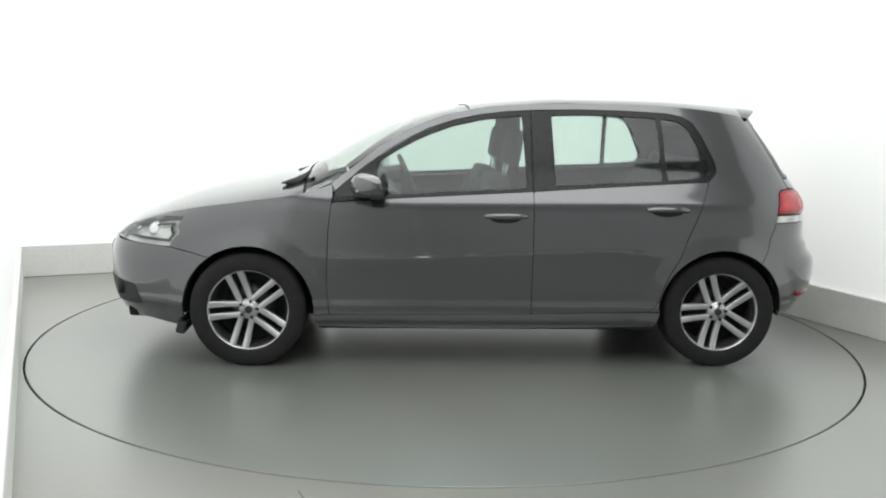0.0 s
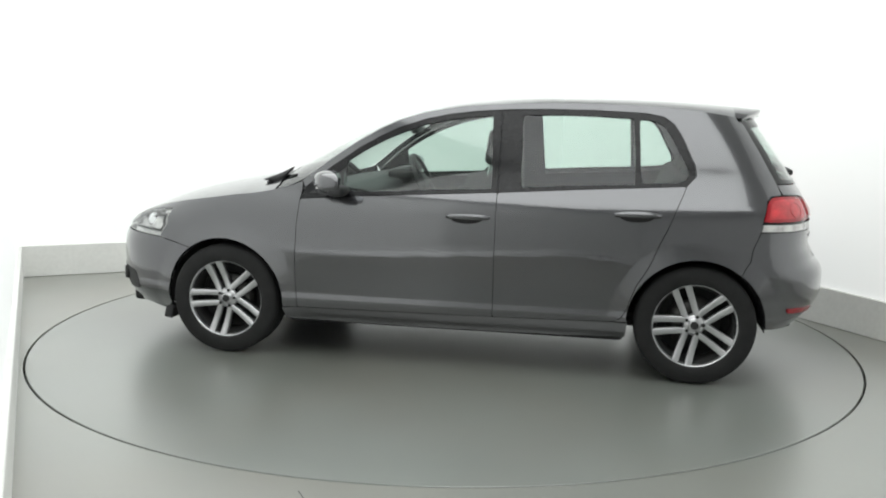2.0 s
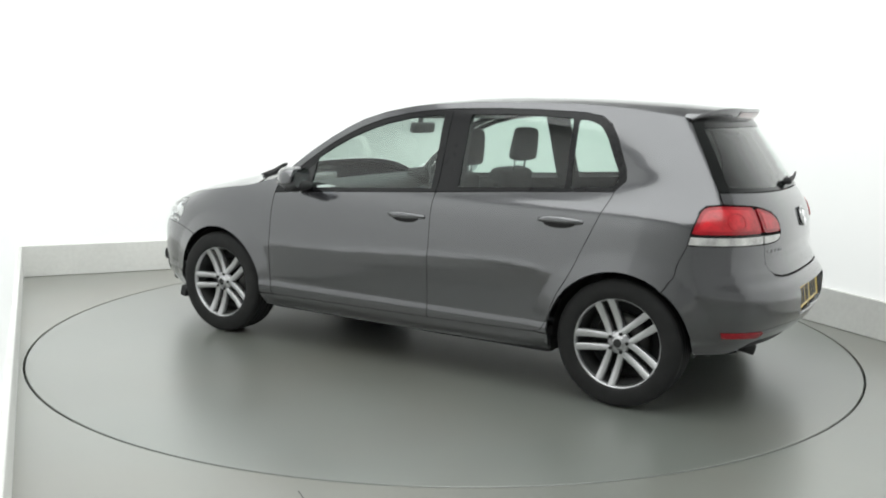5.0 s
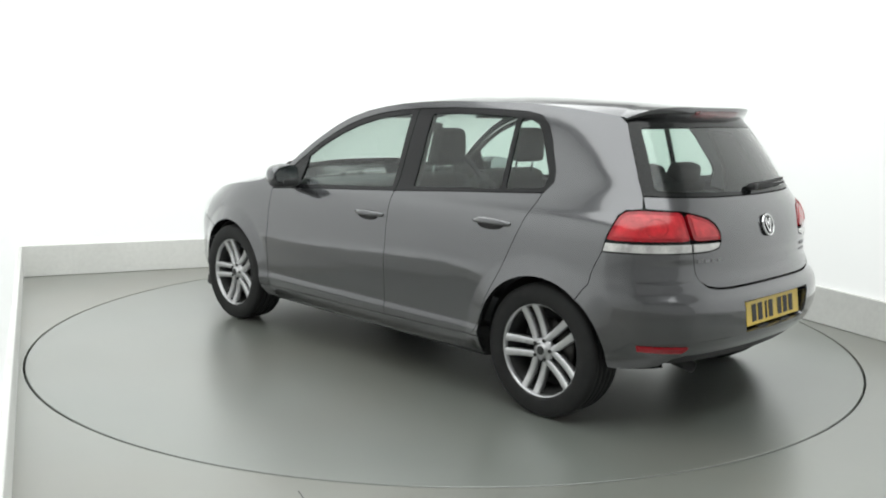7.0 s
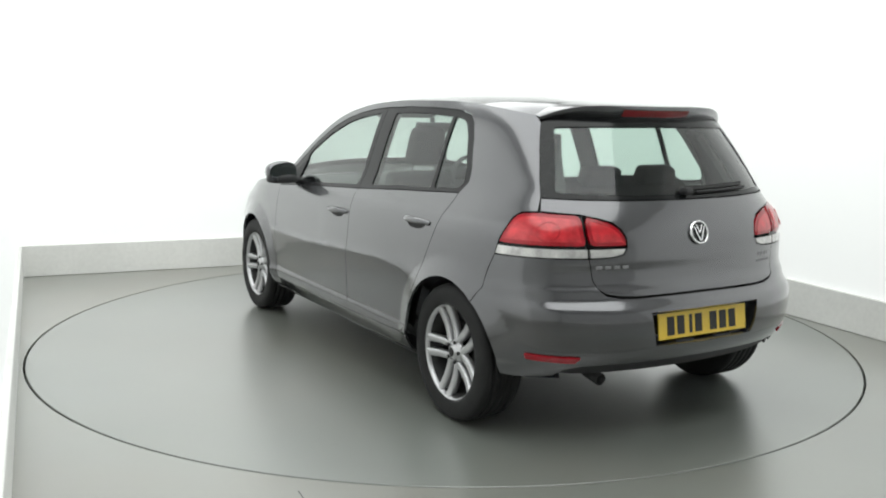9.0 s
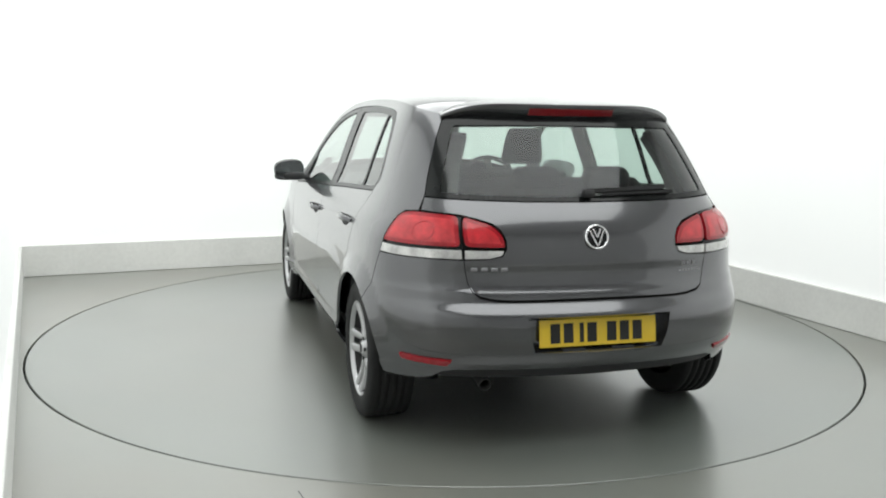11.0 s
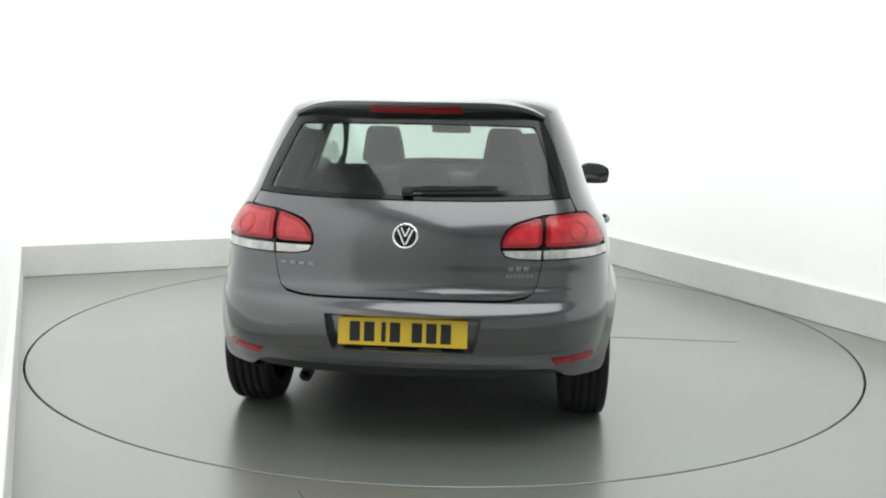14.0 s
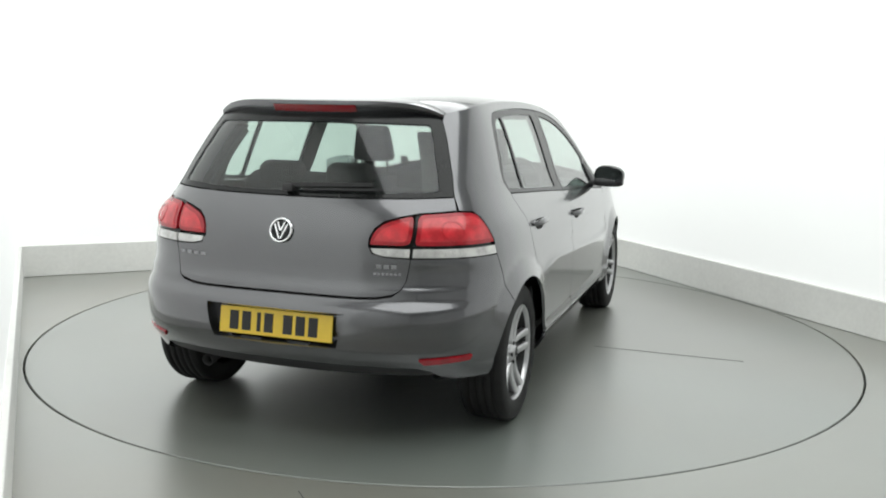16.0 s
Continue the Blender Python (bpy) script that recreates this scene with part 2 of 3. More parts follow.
WIDE_ENDS = spline((.15, .80), (.21, .814), (.27, .858), (.31, .880), (.345, .8850), (.375, .8795), (.42, .8815), (.52, .8866), (.61, .8898), (.66, .8866), (.72, .8808),
                   (.80, .8728), (.87, .862), (.92, .845), (.97, .815), (1.05, .774), (1.15, .737), (1.25, .700), (1.35, .658), (1.46, .600))
TAIL = spline((.15, -1.76), (.25, -1.865), (.30, -1.912), (.36, -1.962), (.405, -1.997), (.44, -2.014), (.54, -2.025), (.60, -2.010), (.64, -1.975), (.675, -1.962), (.70, -1.946),
              (.74, -1.938), (.80, -1.937), (.90, -1.922), (.98, -1.885), (1.04, -1.845), (1.15, -1.772), (1.25, -1.702), (1.35, -1.630), (1.46, -1.55))
TAIL_N = spline((.15, 4.0), (.5, 4.1), (.65, 4.2), (.8, 4.3), (1.0, 4.3), (1.3, 4.0), (1.46, 3.5))
NOSE = spline((.15, 2.02), (.22, 2.09), (.35, 2.150), (.5, 2.165), (.62, 2.150), (.70, 2.10), (.75, 2.05), (.80, 1.95), (.9, 1.72), (1.0, 1.4), (1.46, 1.2))
EDGE = spline((-1.75, 1.340), (-1.6, 1.358), (-1.5, 1.374), (-1.4, 1.392), (-1.3, 1.407), (-1.06, 1.430), (-.74, 1.440), (-.26, 1.434), (.05, 1.405), (.327, 1.336),
              (.542, 1.222), (.70, 1.112), (.85, .995), (.9, .968), (1.0, .940), (1.3, .893), (1.6, .845), (1.75, .812), (1.9, .765), (2.0, .715), (2.09, .66))
CROWN = spline((-1.75, 1.423), (-1.6, 1.435), (-1.4, 1.450), (-1.0, 1.470), (-.547, 1.472), (-.1, 1.450), (.1, 1.427), (.297, 1.385), (.5, 1.315),
               (.715, 1.215), (1.0, 1.050), (1.06, 1.016), (1.2, .992), (1.375, .960), (1.55, .923), (1.72, .875), (1.89, .807), (2.0, .757), (2.09, .69))
CAP, HALF, ARCH, AXLE, HUB = 0.95, math.pi / 2, 0.352, 1.289, 0.31
SPAN = 2 * CAP + 2 * HALF          # the way round the body from tail centre to nose centre


def around(q, z, mode):
    """The body side at a way q round the body and a height z. Modes: left and right sides, or across the tail or nose."""
    q, z = np.asarray(q, float), np.asarray(z, float)
    if mode == "L":
        s, side = q, 1.0
    elif mode == "R":
        s, side = q, -1.0
    elif mode == "tail":
        s, side = np.abs(q), np.where(q < 0, -1.0, 1.0)
    else:
        s, side = SPAN - np.abs(q), np.where(q < 0, -1.0, 1.0)
    u = s - CAP - HALF
    uc = np.clip(u / CAP, -1, 1)
    # the door crease climbs towards the tail
    zs = z + .052 * uc * (1 - uc**4) * np.exp(-((z - .64) / .10)**2)
    sharp = np.clip((1.0 - np.abs(u)) / .16, 0, 1)
    w = WIDE(zs) * sharp + WIDE_ENDS(zs) * (1 - sharp)
    ar, nr = np.clip(-CAP - u, 0, HALF), TAIL_N(z)
    af, nf = np.clip(u - CAP, 0, HALF), 3.2
    cr, sr, cf, sf = np.cos(ar), np.sin(ar), np.cos(af), np.sin(af)
    cr, cf = np.maximum(cr, 0), np.maximum(cf, 0)
    kr, kf = (cr**nr + sr**nr)**(1 / nr), (cf**nf + sf**nf)**(1 / nf)
    x = np.clip(u, -CAP, CAP) + (TAIL(z) + CAP) * sr / kr + (NOSE(z) - CAP) * sf / kf
    yr = cr / kr
    x = x + .16 * (w * yr)**2 * (1 - yr**3) * (ar > 0)
    y = w * cr / kr * cf / kf * (1 - .010 * (np.clip(x, -1.5, 1.5) / 1.5)**2)
    for ax in (AXLE, -AXLE):
        r = np.hypot(x - ax, z - HUB)
        y = y + .021 * np.clip((ARCH + .095 - r) / .095, 0, 1)**1.15 * np.clip(y / .5, 0, 1) * np.clip((.80 - z) / .05, 0, 1)
    return np.stack([x, y * side, z + 0 * x], -1)


def outward(f, q, z, e=1e-3):
    d = np.cross(f(q + e, z) - f(q - e, z), f(q, z + e) - f(q, z - e))
    d /= np.maximum(np.linalg.norm(d, axis=-1, keepdims=True), 1e-12)
    p = f(q, z)
    flip = (d[..., 0] * p[..., 0] * .5 + d[..., 1] * p[..., 1]) < 0
    d[flip] *= -1
    return d


def sx(x, z):
    """The way round the body of a side point at length x and height z."""
    if x < -CAP:
        n, w, move = float(TAIL_N(z)), float(WIDE(z)), 0.0
        for _ in range(6):
            big = min(max(-CAP - x + move, 0) / (-CAP - float(TAIL(z))), .9999)
            yr = (1 - big**n)**(1 / n)
            move = .16 * (w * yr)**2 * (1 - yr**3)
        return (CAP + HALF - CAP - math.atan2(big, (1 - big**n)**(1 / n)), z)
    if x > CAP:
        n, big = 3.2, min((x - CAP) / (float(NOSE(z)) - CAP), .9999)
        return (CAP + HALF + CAP + math.atan2(big, (1 - big**n)**(1 / n)), z)
    return (x + CAP + HALF, z)


def ry(y, z):
    """The same for a tail point at a distance y from the middle."""
    n, big = float(TAIL_N(z)), min(y / float(WIDE(z)), .9999)
    return (HALF - math.atan2((1 - big**n)**(1 / n), big), z)


def fy(y, z):
    n, big = 3.2, min(y / float(WIDE(z)), .9999)
    return (SPAN - HALF + math.atan2((1 - big**n)**(1 / n), big), z)


def arc(ax, a0, a1, n=16, r=ARCH):
    return [sx(ax + r * math.cos(radians(a0 + (a1 - a0) * i / n)), HUB + r * math.sin(radians(a0 + (a1 - a0) * i / n))) for i in range(n + 1)]


def rounded(poly, r, skip=()):
    """A polygon with its corners rounded."""
    out, n = [], len(poly)
    for i in range(n):
        a, b, c = (Vector(poly[k]) for k in (i - 1, i, (i + 1) % n))
        if i in skip or (a - b).length < 1e-6 or (c - b).length < 1e-6:
            out.append(tuple(b))
            continue
        k1, k2 = min(r, (a - b).length * .45), min(r, (c - b).length * .45)
        p, s = b + (a - b).normalized() * k1, b + (c - b).normalized() * k2
        for t in (0, .25, .5, .75, 1):
            out.append(tuple(p * (1 - t)**2 + b * 2 * t * (1 - t) + s * t * t))
    return out


def shrunk(poly, g):
    """A polygon drawn in by g (out for negative g)."""
    pts = [np.array(p, float) for p in poly]
    clean = [p for i, p in enumerate(pts) if np.hypot(*(p - pts[i - 1])) > 2e-4]
    area = sum(a[0] * b[1] - b[0] * a[1] for a, b in zip(clean, clean[1:] + clean[:1]))
    sgn = 1 if area > 0 else -1
    out, n = [], len(clean)
    for i in range(n):
        a, b, c = clean[i - 1], clean[i], clean[(i + 1) % n]
        n1 = np.array([-(b - a)[1], (b - a)[0]]) / np.hypot(*(b - a))
        n2 = np.array([-(c - b)[1], (c - b)[0]]) / np.hypot(*(c - b))
        m = n1 + n2
        m = m / max(m @ m, .5) * 2
        out.append(b + sgn * g * m)
    return out


def fine(poly, step):
    out = []
    for a, b in zip(poly, list(poly[1:]) + [poly[0]]):
        a, b = np.array(a, float), np.array(b, float)
        k = max(1, int(math.ceil(np.hypot(*(b - a)) / step)))
        out += [a + (b - a) * i / k for i in range(k)]
    return out


def inside(pts, poly):
    p, odd = np.asarray(poly), np.zeros(len(pts), bool)
    for (x1, y1), (x2, y2) in zip(p, np.roll(p, -1, 0)):
        hit = (y1 > pts[:, 1]) != (y2 > pts[:, 1])
        odd ^= hit & (pts[:, 0] < (x2 - x1) * (pts[:, 1] - y1) / ((y2 - y1) if y2 != y1 else 1e-12) + x1)
    return odd


def panel(name, outline, mode, mat, parent, holes=(), depth=.012, gap=.0017, lift=0.0, step=.022, label="", bulge=0.0, surf=None):
    """A sheet cut out of the body's surface along an outline, with turned-in edges."""
    from mathutils.geometry import delaunay_2d_cdt
    f = surf or (lambda q, z: around(q, z, mode))
    loops = [fine(shrunk(outline, gap), step * .7)] + [fine(shrunk(h, -gap), step * .7) for h in holes]
    co, edges = [], []
    for lp in loops:
        k = len(co)
        co += [tuple(p) for p in lp]
        edges += [(k + i, k + (i + 1) % len(lp)) for i in range(len(lp))]
    rim = np.array(co)
    lo, hi = rim.min(0), rim.max(0)
    g = np.stack(np.meshgrid(np.arange(lo[0] + step / 2, hi[0], step), np.arange(lo[1] + step / 2, hi[1], step)), -1).reshape(-1, 2)
    ok = inside(g, loops[0])
    for lp in loops[1:]:
        ok &= ~inside(g, lp)
    g = g[ok]
    if len(g):
        far = np.ones(len(g), bool)
        for k in range(0, len(rim), 64):
            far &= (np.hypot(g[:, None, 0] - rim[None, k:k + 64, 0], g[:, None, 1] - rim[None, k:k + 64, 1]) > step * .45).all(1)
        g = g[far]
    v2, _, tris, *_ = delaunay_2d_cdt([Vector(p) for p in co] + [Vector(p) for p in g], edges, [], 0, 1e-6)
    v2 = np.array([tuple(v) for v in v2])
    mid = np.array([v2[list(t)].mean(0) for t in tris])
    keep = inside(mid, loops[0])
    for lp in loops[1:]:
        keep &= ~inside(mid, lp)
    n3 = outward(f, v2[:, 0], v2[:, 1])
    p3 = f(v2[:, 0], v2[:, 1]) + n3 * lift
    if bulge:
        d = np.min([np.hypot(v2[:, 0] - r[0], v2[:, 1] - r[1]) for r in rim], 0)
        p3 = p3 + n3 * (bulge * (1 - np.exp(-d / .02)))[:, None]
    faces = [t for t, k in zip(tris, keep) if k]
    verts, normals = list(p3), list(n3)
    tv = np.array(faces)
    if (np.cross(p3[tv[:, 1]] - p3[tv[:, 0]], p3[tv[:, 2]] - p3[tv[:, 0]]) * n3[tv[:, 0]]).sum() < 0:
        faces = [tuple(reversed(t)) for t in faces]
    if depth:
        for lp in loops:
            a = np.array(lp)
            nn = outward(f, a[:, 0], a[:, 1])
            base = f(a[:, 0], a[:, 1]) + nn * lift
            k, m = len(verts), len(a)
            edge = np.roll(base, -1, 0) - np.roll(base, 1, 0)
            side = np.cross(edge, nn)
            side /= np.maximum(np.linalg.norm(side, axis=1, keepdims=True), 1e-9)
            verts += list(base) + list(base - nn * depth)
            normals += list(side) + list(side)
            quads = [(k + i, k + (i + 1) % m, k + m + (i + 1) % m, k + m + i) for i in range(m)]
            face_n = np.cross(np.roll(base, -1, 0) - base, -nn)
            if (face_n * side).sum() < 0:
                quads = [t[::-1] for t in quads]
            faces += quads
    me = bpy.data.meshes.new(name)
    me.from_pydata([tuple(v) for v in verts], [], [tuple(t) for t in faces])
    for p in me.polygons:
        p.use_smooth = True
    me.normals_split_custom_set_from_vertices([tuple(n) for n in normals])
    me.materials.append(M[mat])
    ob = new(name, me)
    ob.parent = parent
    if label:
        tagged(ob, label)
    return ob


def grid(f, us, vs, thick=0.0, flip=False):
    """A bmesh sheet of f(u, v), with thickness downwards if wanted."""
    bm = bmesh.new()
    rows = [[bm.verts.new(f(u, v)) for v in vs] for u in us]
    for i in range(len(us) - 1):
        for j in range(len(vs) - 1):
            c = (rows[i][j], rows[i + 1][j], rows[i + 1][j + 1], rows[i][j + 1])
            bm.faces.new(c[::-1] if flip else c)
    if thick:
        bmesh.ops.solidify(bm, geom=bm.faces[:], thickness=-thick)
    return bm


def edge_at(x):
    z = float(EDGE(x))
    return float(around(*sx(x, z), "L")[1]), z


def over(x, v, drop=0.0):
    """The bonnet, windscreen and roof: length x, and v from -1 to 1 across."""
    y, z = edge_at(x)
    zc = float(CROWN(x))
    flat = 3 + 2.5 * min(max((.3 - x) / .8, 0), 1)
    return Vector((x, y * v, z + (zc - z) * (1 - abs(v)**flat) - drop))


def both(half):
    """A full-width outline from its left half, listed from one middle point to the other."""
    return half + [(-q, z) for q, z in reversed(half) if abs(q) > 1e-6]


def across_nose(half):
    return both([(SPAN - q, z) for q, z in half])


car = tagged(new("car"), "grey metallic five-door hatchback car parked on the turntable", "car")

# outlines shared by neighbours
DOOR_FRONT = [(.856, .292), (.868, .45), (.868, .56), (.862, .75), (.845, .897)]
BELT_FRONT = [(.54, .920), (.15, .943), (-.24, .965)]
BELT_REAR = [(-.24, .965), (-.7, .996), (-1.215, 1.027)]
DOOR_REAR = [(-1.215, 1.027), (-1.17, .92), (-1.126, .809), (-1.052, .637), (-.985, .52), (-.950, .43), (-.936, .38), (-.908, .338)]
FRAME_TOP = [(.827, .955), (.69, 1.072), (.542, 1.178), (.43, 1.243), (.327, 1.293), (.19, 1.340), (.049, 1.371), (-.10, 1.390), (-.263, 1.401),
             (-.5, 1.407), (-.736, 1.405), (-1.0, 1.394), (-1.09, 1.378), (-1.145, 1.34), (-1.19, 1.27), (-1.255, 1.13), (-1.262, 1.08)]
LAMP_FRONT = [(1.64, .803), (1.655, .72), (1.71, .645)]
side = lambda pts: [sx(*p) for p in pts]
GLASS_EDGE = [ry(.548, 1.350), ry(.583, 1.28), ry(.615, 1.20), ry(.648, 1.11), ry(.668, 1.045)]
TAIL_LAMP_SIDE = [ry(.698, 0.99), sx(-1.640, 0.985), sx(-1.618, 0.962), sx(-1.600, 0.877), sx(-1.590, 0.809)]
SEAM = [sx(-1.590, 0.807), sx(-1.545, .66), sx(-1.497, .588)]
GATE = [ry(.553, 0.805), ry(.547, .77), ry(.537, .715), ry(.520, .68), ry(.49, .656), ry(.43, .645), ry(.36, .642), ry(.15, .644), ry(0, .645)]


def build_body(mode):
    panel("front_wing", side(DOOR_FRONT + [(.838, .935), (.845, .99)] + [(x, float(EDGE(x)) + .002) for x in (.9, 1.0, 1.15, 1.3, 1.45, 1.6, 1.75, 1.85, 1.93)]
          + [(1.935, .738), (1.85, .775), (1.75, .797)] + LAMP_FRONT) + arc(AXLE, 55, 183), mode, "paint", car, step=.018)
    sill = panel("sill", side([(.944, .29), (.937, .215), (.6, .207), (0, .205), (-.6, .212), (-.937, .225), (-.948, .319), (-.865, .317), (-.24, .303), (.856, .292)]), mode, "paint", car)
    quarter = (side([(x, float(EDGE(x)) + .002) for x in (.85, .78, .70, .62, .542, .43, .327, .19, .05, -.1, -.26, -.5, -.74, -.9, -1.06, -1.2, -1.3, -1.4, -1.47)])
               + GLASS_EDGE + TAIL_LAMP_SIDE + SEAM[1:] + arc(-AXLE, 127, 5)[1:] + side([(-.947, .321), (-.868, .319)]) + side(DOOR_REAR[::-1]) + side(FRAME_TOP[::-1]))
    panel("side_frame", quarter, mode, "paint", car, step=.018)
    # doors
    fd = panel("front_door", rounded(side(DOOR_FRONT + BELT_FRONT + [(-.237, .303)]), .012), mode, "paint", car, step=.013, label="front door with tinted window")
    rd = panel("rear_door", rounded(side([(-.237, .303)] + BELT_REAR[:2] + DOOR_REAR + [(-.865, .317)]), .014), mode, "paint", car, step=.013, label="rear door with tinted window")
    front_outer = [p for p in FRAME_TOP if p[0] > -.2]
    front_glass = rounded(side([(.60, .942), (.60, 1.105), (.50, 1.170), (.40, 1.224), (.327, 1.257), (.19, 1.308), (.049, 1.340), (-.08, 1.358), (-.185, 1.368), (-.205, .985), (.15, .966)]), .012)
    rear_glass = rounded(side([(-.365, .998), (-.352, 1.372), (-.55, 1.377), (-.736, 1.375), (-.935, 1.365), (-.955, 1.030), (-.7, 1.019)]), .015)
    rear_pane = rounded(side([(-.987, 1.033), (-.967, 1.363), (-1.03, 1.357), (-1.085, 1.335), (-1.13, 1.28), (-1.215, 1.12), (-1.222, 1.075), (-1.195, 1.05)]), .02)
    panel("window_frame", side([(.845, .899)] + front_outer + [(-.235, 1.398), (-.24, .967), (.15, .945), (.54, .922)]), mode, "trim", fd, [front_glass], lift=-.002, label="gloss black window frame")
    panel("window_frame", side([(-.241, .967), (-.236, 1.398)] + [p for p in FRAME_TOP if p[0] < -.3] + [(-1.25, 1.05), (-1.215, 1.029), (-.7, .998)]), mode, "trim", rd,
          [rear_glass, rear_pane], lift=-.002, label="gloss black window frame and pillar")
    for ob, gl, nm in ((fd, front_glass, "window_glass"), (rd, rear_glass, "window_glass"), (rd, rear_pane, "quarter_glass")):
        g = panel(nm, gl, mode, "glass", ob, depth=0, gap=-.004, lift=-.007, label="green-tinted window glass")
        g.visible_shadow = False
    # handles
    s = 1 if mode == "L" else -1
    for ob, x, z in ((fd, -.09, .830), (rd, -.975, .872)):
        q = np.array(sx(x, z))
        n = outward(lambda a, b: around(a, b, mode), q[:1], q[1:])[0]
        p = around(q[0], q[1], mode)
        m = Matrix.Translation(Vector(p)) @ Vector(n).to_track_quat("Y", "Z").to_matrix().to_4x4()
        # no hollow is cut: a flattened black ellipsoid stands for the recess's shade
        bowl = bmesh.new()
        bmesh.ops.create_uvsphere(bowl, u_segments=24, v_segments=10, radius=1)
        bmesh.ops.scale(bowl, vec=(.085, .0035, .026), verts=bowl.verts)
        bmesh.ops.transform(bowl, matrix=m @ pose(.005 * s, 0, -.006), verts=bowl.verts)
        part("handle_shade", bowl, "under", ob, "flat black ellipsoid as the shade behind the handle", True)
        grip = grid(lambda a, b: Vector((a * .118, .036 * (1 - abs(a)**3.2) + .009 * math.cos(b), .0155 * math.sin(b) * (1 - .35 * abs(a)**2))),
                    np.linspace(-1, 1, 19), np.linspace(0, 2 * math.pi, 13))
        bmesh.ops.transform(grip, matrix=m @ pose(0, -.004, .004), verts=grip.verts)
        bmesh.ops.recalc_face_normals(grip, faces=grip.faces[:])
        part("door_handle", grip, "paint", ob, "body-coloured bar handle", True)
    # mirror on the door
    head = bmesh.new()
    bmesh.ops.create_uvsphere(head, u_segments=28, v_segments=16, radius=1)
    for v in head.verts:
        c = [math.copysign(abs(a)**.74, a) for a in v.co]
        x = c[0] * (.085 if c[0] > 0 else .05)
        v.co = Vector((.62 + x + .035 * (1 - abs(c[1])) - .022 * c[1], s * (.937 + .098 * c[1]), .995 + .064 * c[2] * (1 - .12 * c[1])))
    mir = part("door_mirror", head, "paint", fd, "body-coloured mirror housing", True)
    face = bmesh.new()
    bmesh.ops.create_circle(face, cap_ends=True, segments=32, radius=1)
    for v in face.verts:
        a, b = (math.copysign(abs(k)**.74, k) for k in v.co.xy)
        v.co = Vector((.565 - .022 * a, s * (.937 + .093 * a), .996 + .059 * b * (1 - .12 * a)))
    part("mirror_glass", face, "mirror", mir, "mirror glass")
    back = bmesh.new()
    bmesh.ops.create_uvsphere(back, u_segments=24, v_segments=12, radius=1)
    for v in back.verts:
        c = [math.copysign(abs(a)**.6, a) for a in v.co]
        v.co = Vector((.60 + .045 * c[0], s * (.935 + .095 * c[1]), .955 + .028 * c[2]))
    part("mirror_base", back, "plastic", mir, "black lower mirror housing", True)
    part("mirror_arm", box(.07, .13, .03, (.625, s * .835, .948), .01), "plastic", mir, "black mirror foot")
    part("indicator", box(.012, .09, .012, (.695, s * .95, .972), .004, turn=(0, 0, -s * 12)), "clear", mir, "slim repeater lens")
    panel("mirror_sail", rounded(side([(.80, .925), (.60, 1.075), (.60, .94)]), .01), mode, "plastic", fd, depth=.004, lift=.003, label="black triangular mirror mount")
    # headlamp and fog lamp
    hl = side([(1.935, .738), (1.85, .774), (1.75, .795)] + LAMP_FRONT) + [sx(1.90, .655), fy(.46, .668), fy(.43, .70)]
    lamp = panel("headlamp", hl, mode, "clear", car, lift=-.035, depth=0, gap=.0, label="clear headlamp with bright reflectors")
    cover = panel("headlamp_cover", hl, mode, "lamp_glass", lamp, gap=.001, depth=.03, bulge=.006)
    cover.visible_shadow = False
    for x, y, z, r in ((1.80, .66, .715, .052), (1.90, .56, .70, .045)):
        bowl = bmesh.new()
        bmesh.ops.create_uvsphere(bowl, u_segments=24, v_segments=12, radius=r)
        bmesh.ops.transform(bowl, matrix=pose(x, s * y, z), verts=bowl.verts)
        part("projector", bowl, "chrome", lamp, "round chrome reflector", True)
    panel("lamp_bezel", [tuple(p) for p in shrunk(hl, .022)], mode, "plastic", lamp, depth=.0, lift=-.02, label="dark inner bezel", holes=[[tuple(p) for p in shrunk(hl, .04)]])
    panel("bumper_vent", rounded([sx(1.88, .31), sx(1.92, .42), fy(.42, .45), fy(.44, .30)], .03), mode, "plastic", car, lift=.002, label="black fog lamp surround")
    ring = bmesh.new()
    p = around(*fy(.60, .385), mode)
    bmesh.ops.create_cone(ring, cap_ends=True, segments=24, radius1=.045, radius2=.038, depth=.03, matrix=pose(p[0] + .002, p[1], .385, 0, 90, s * 25))
    part("fog_lamp", ring, "barrel", car, "round dark front fog lamp", True)
    # inner faces
    panel("door_card", side([(.80, .34), (.80, .88), (.15, .925), (-.70, .975), (-1.17, 1.0), (-1.05, .70), (-.90, .36)]), mode, "plastic", car, lift=-.06, depth=.0, label="dark inner door trim")
    panel("pillar_trim", side([(-.215, .95), (-.19, 1.41), (-.355, 1.41), (-.38, .95)]), mode, "plastic", car, lift=-.03, depth=.0, label="dark middle pillar trim")
    panel("pillar_trim", side([(-1.20, 1.0), (-1.25, 1.1), (-1.14, 1.30), (-1.05, 1.40), (-1.40, 1.36)]) + [ry(.56, 1.30), ry(.61, 1.18), ry(.65, 1.07), sx(-1.5, .95)], mode, "liner", car, lift=-.03, depth=.0, label="grey rear pillar trim")
    panel("pillar_trim", side([(-1.34, .98), (-1.36, 1.15), (-1.30, 1.36)]) + [ry(.46, 1.355), ry(.505, 1.25), ry(.535, 1.15), ry(.565, 1.05)], mode, "plastic", car, lift=-.085, depth=.03, label="dark inner tailgate pillar trim")
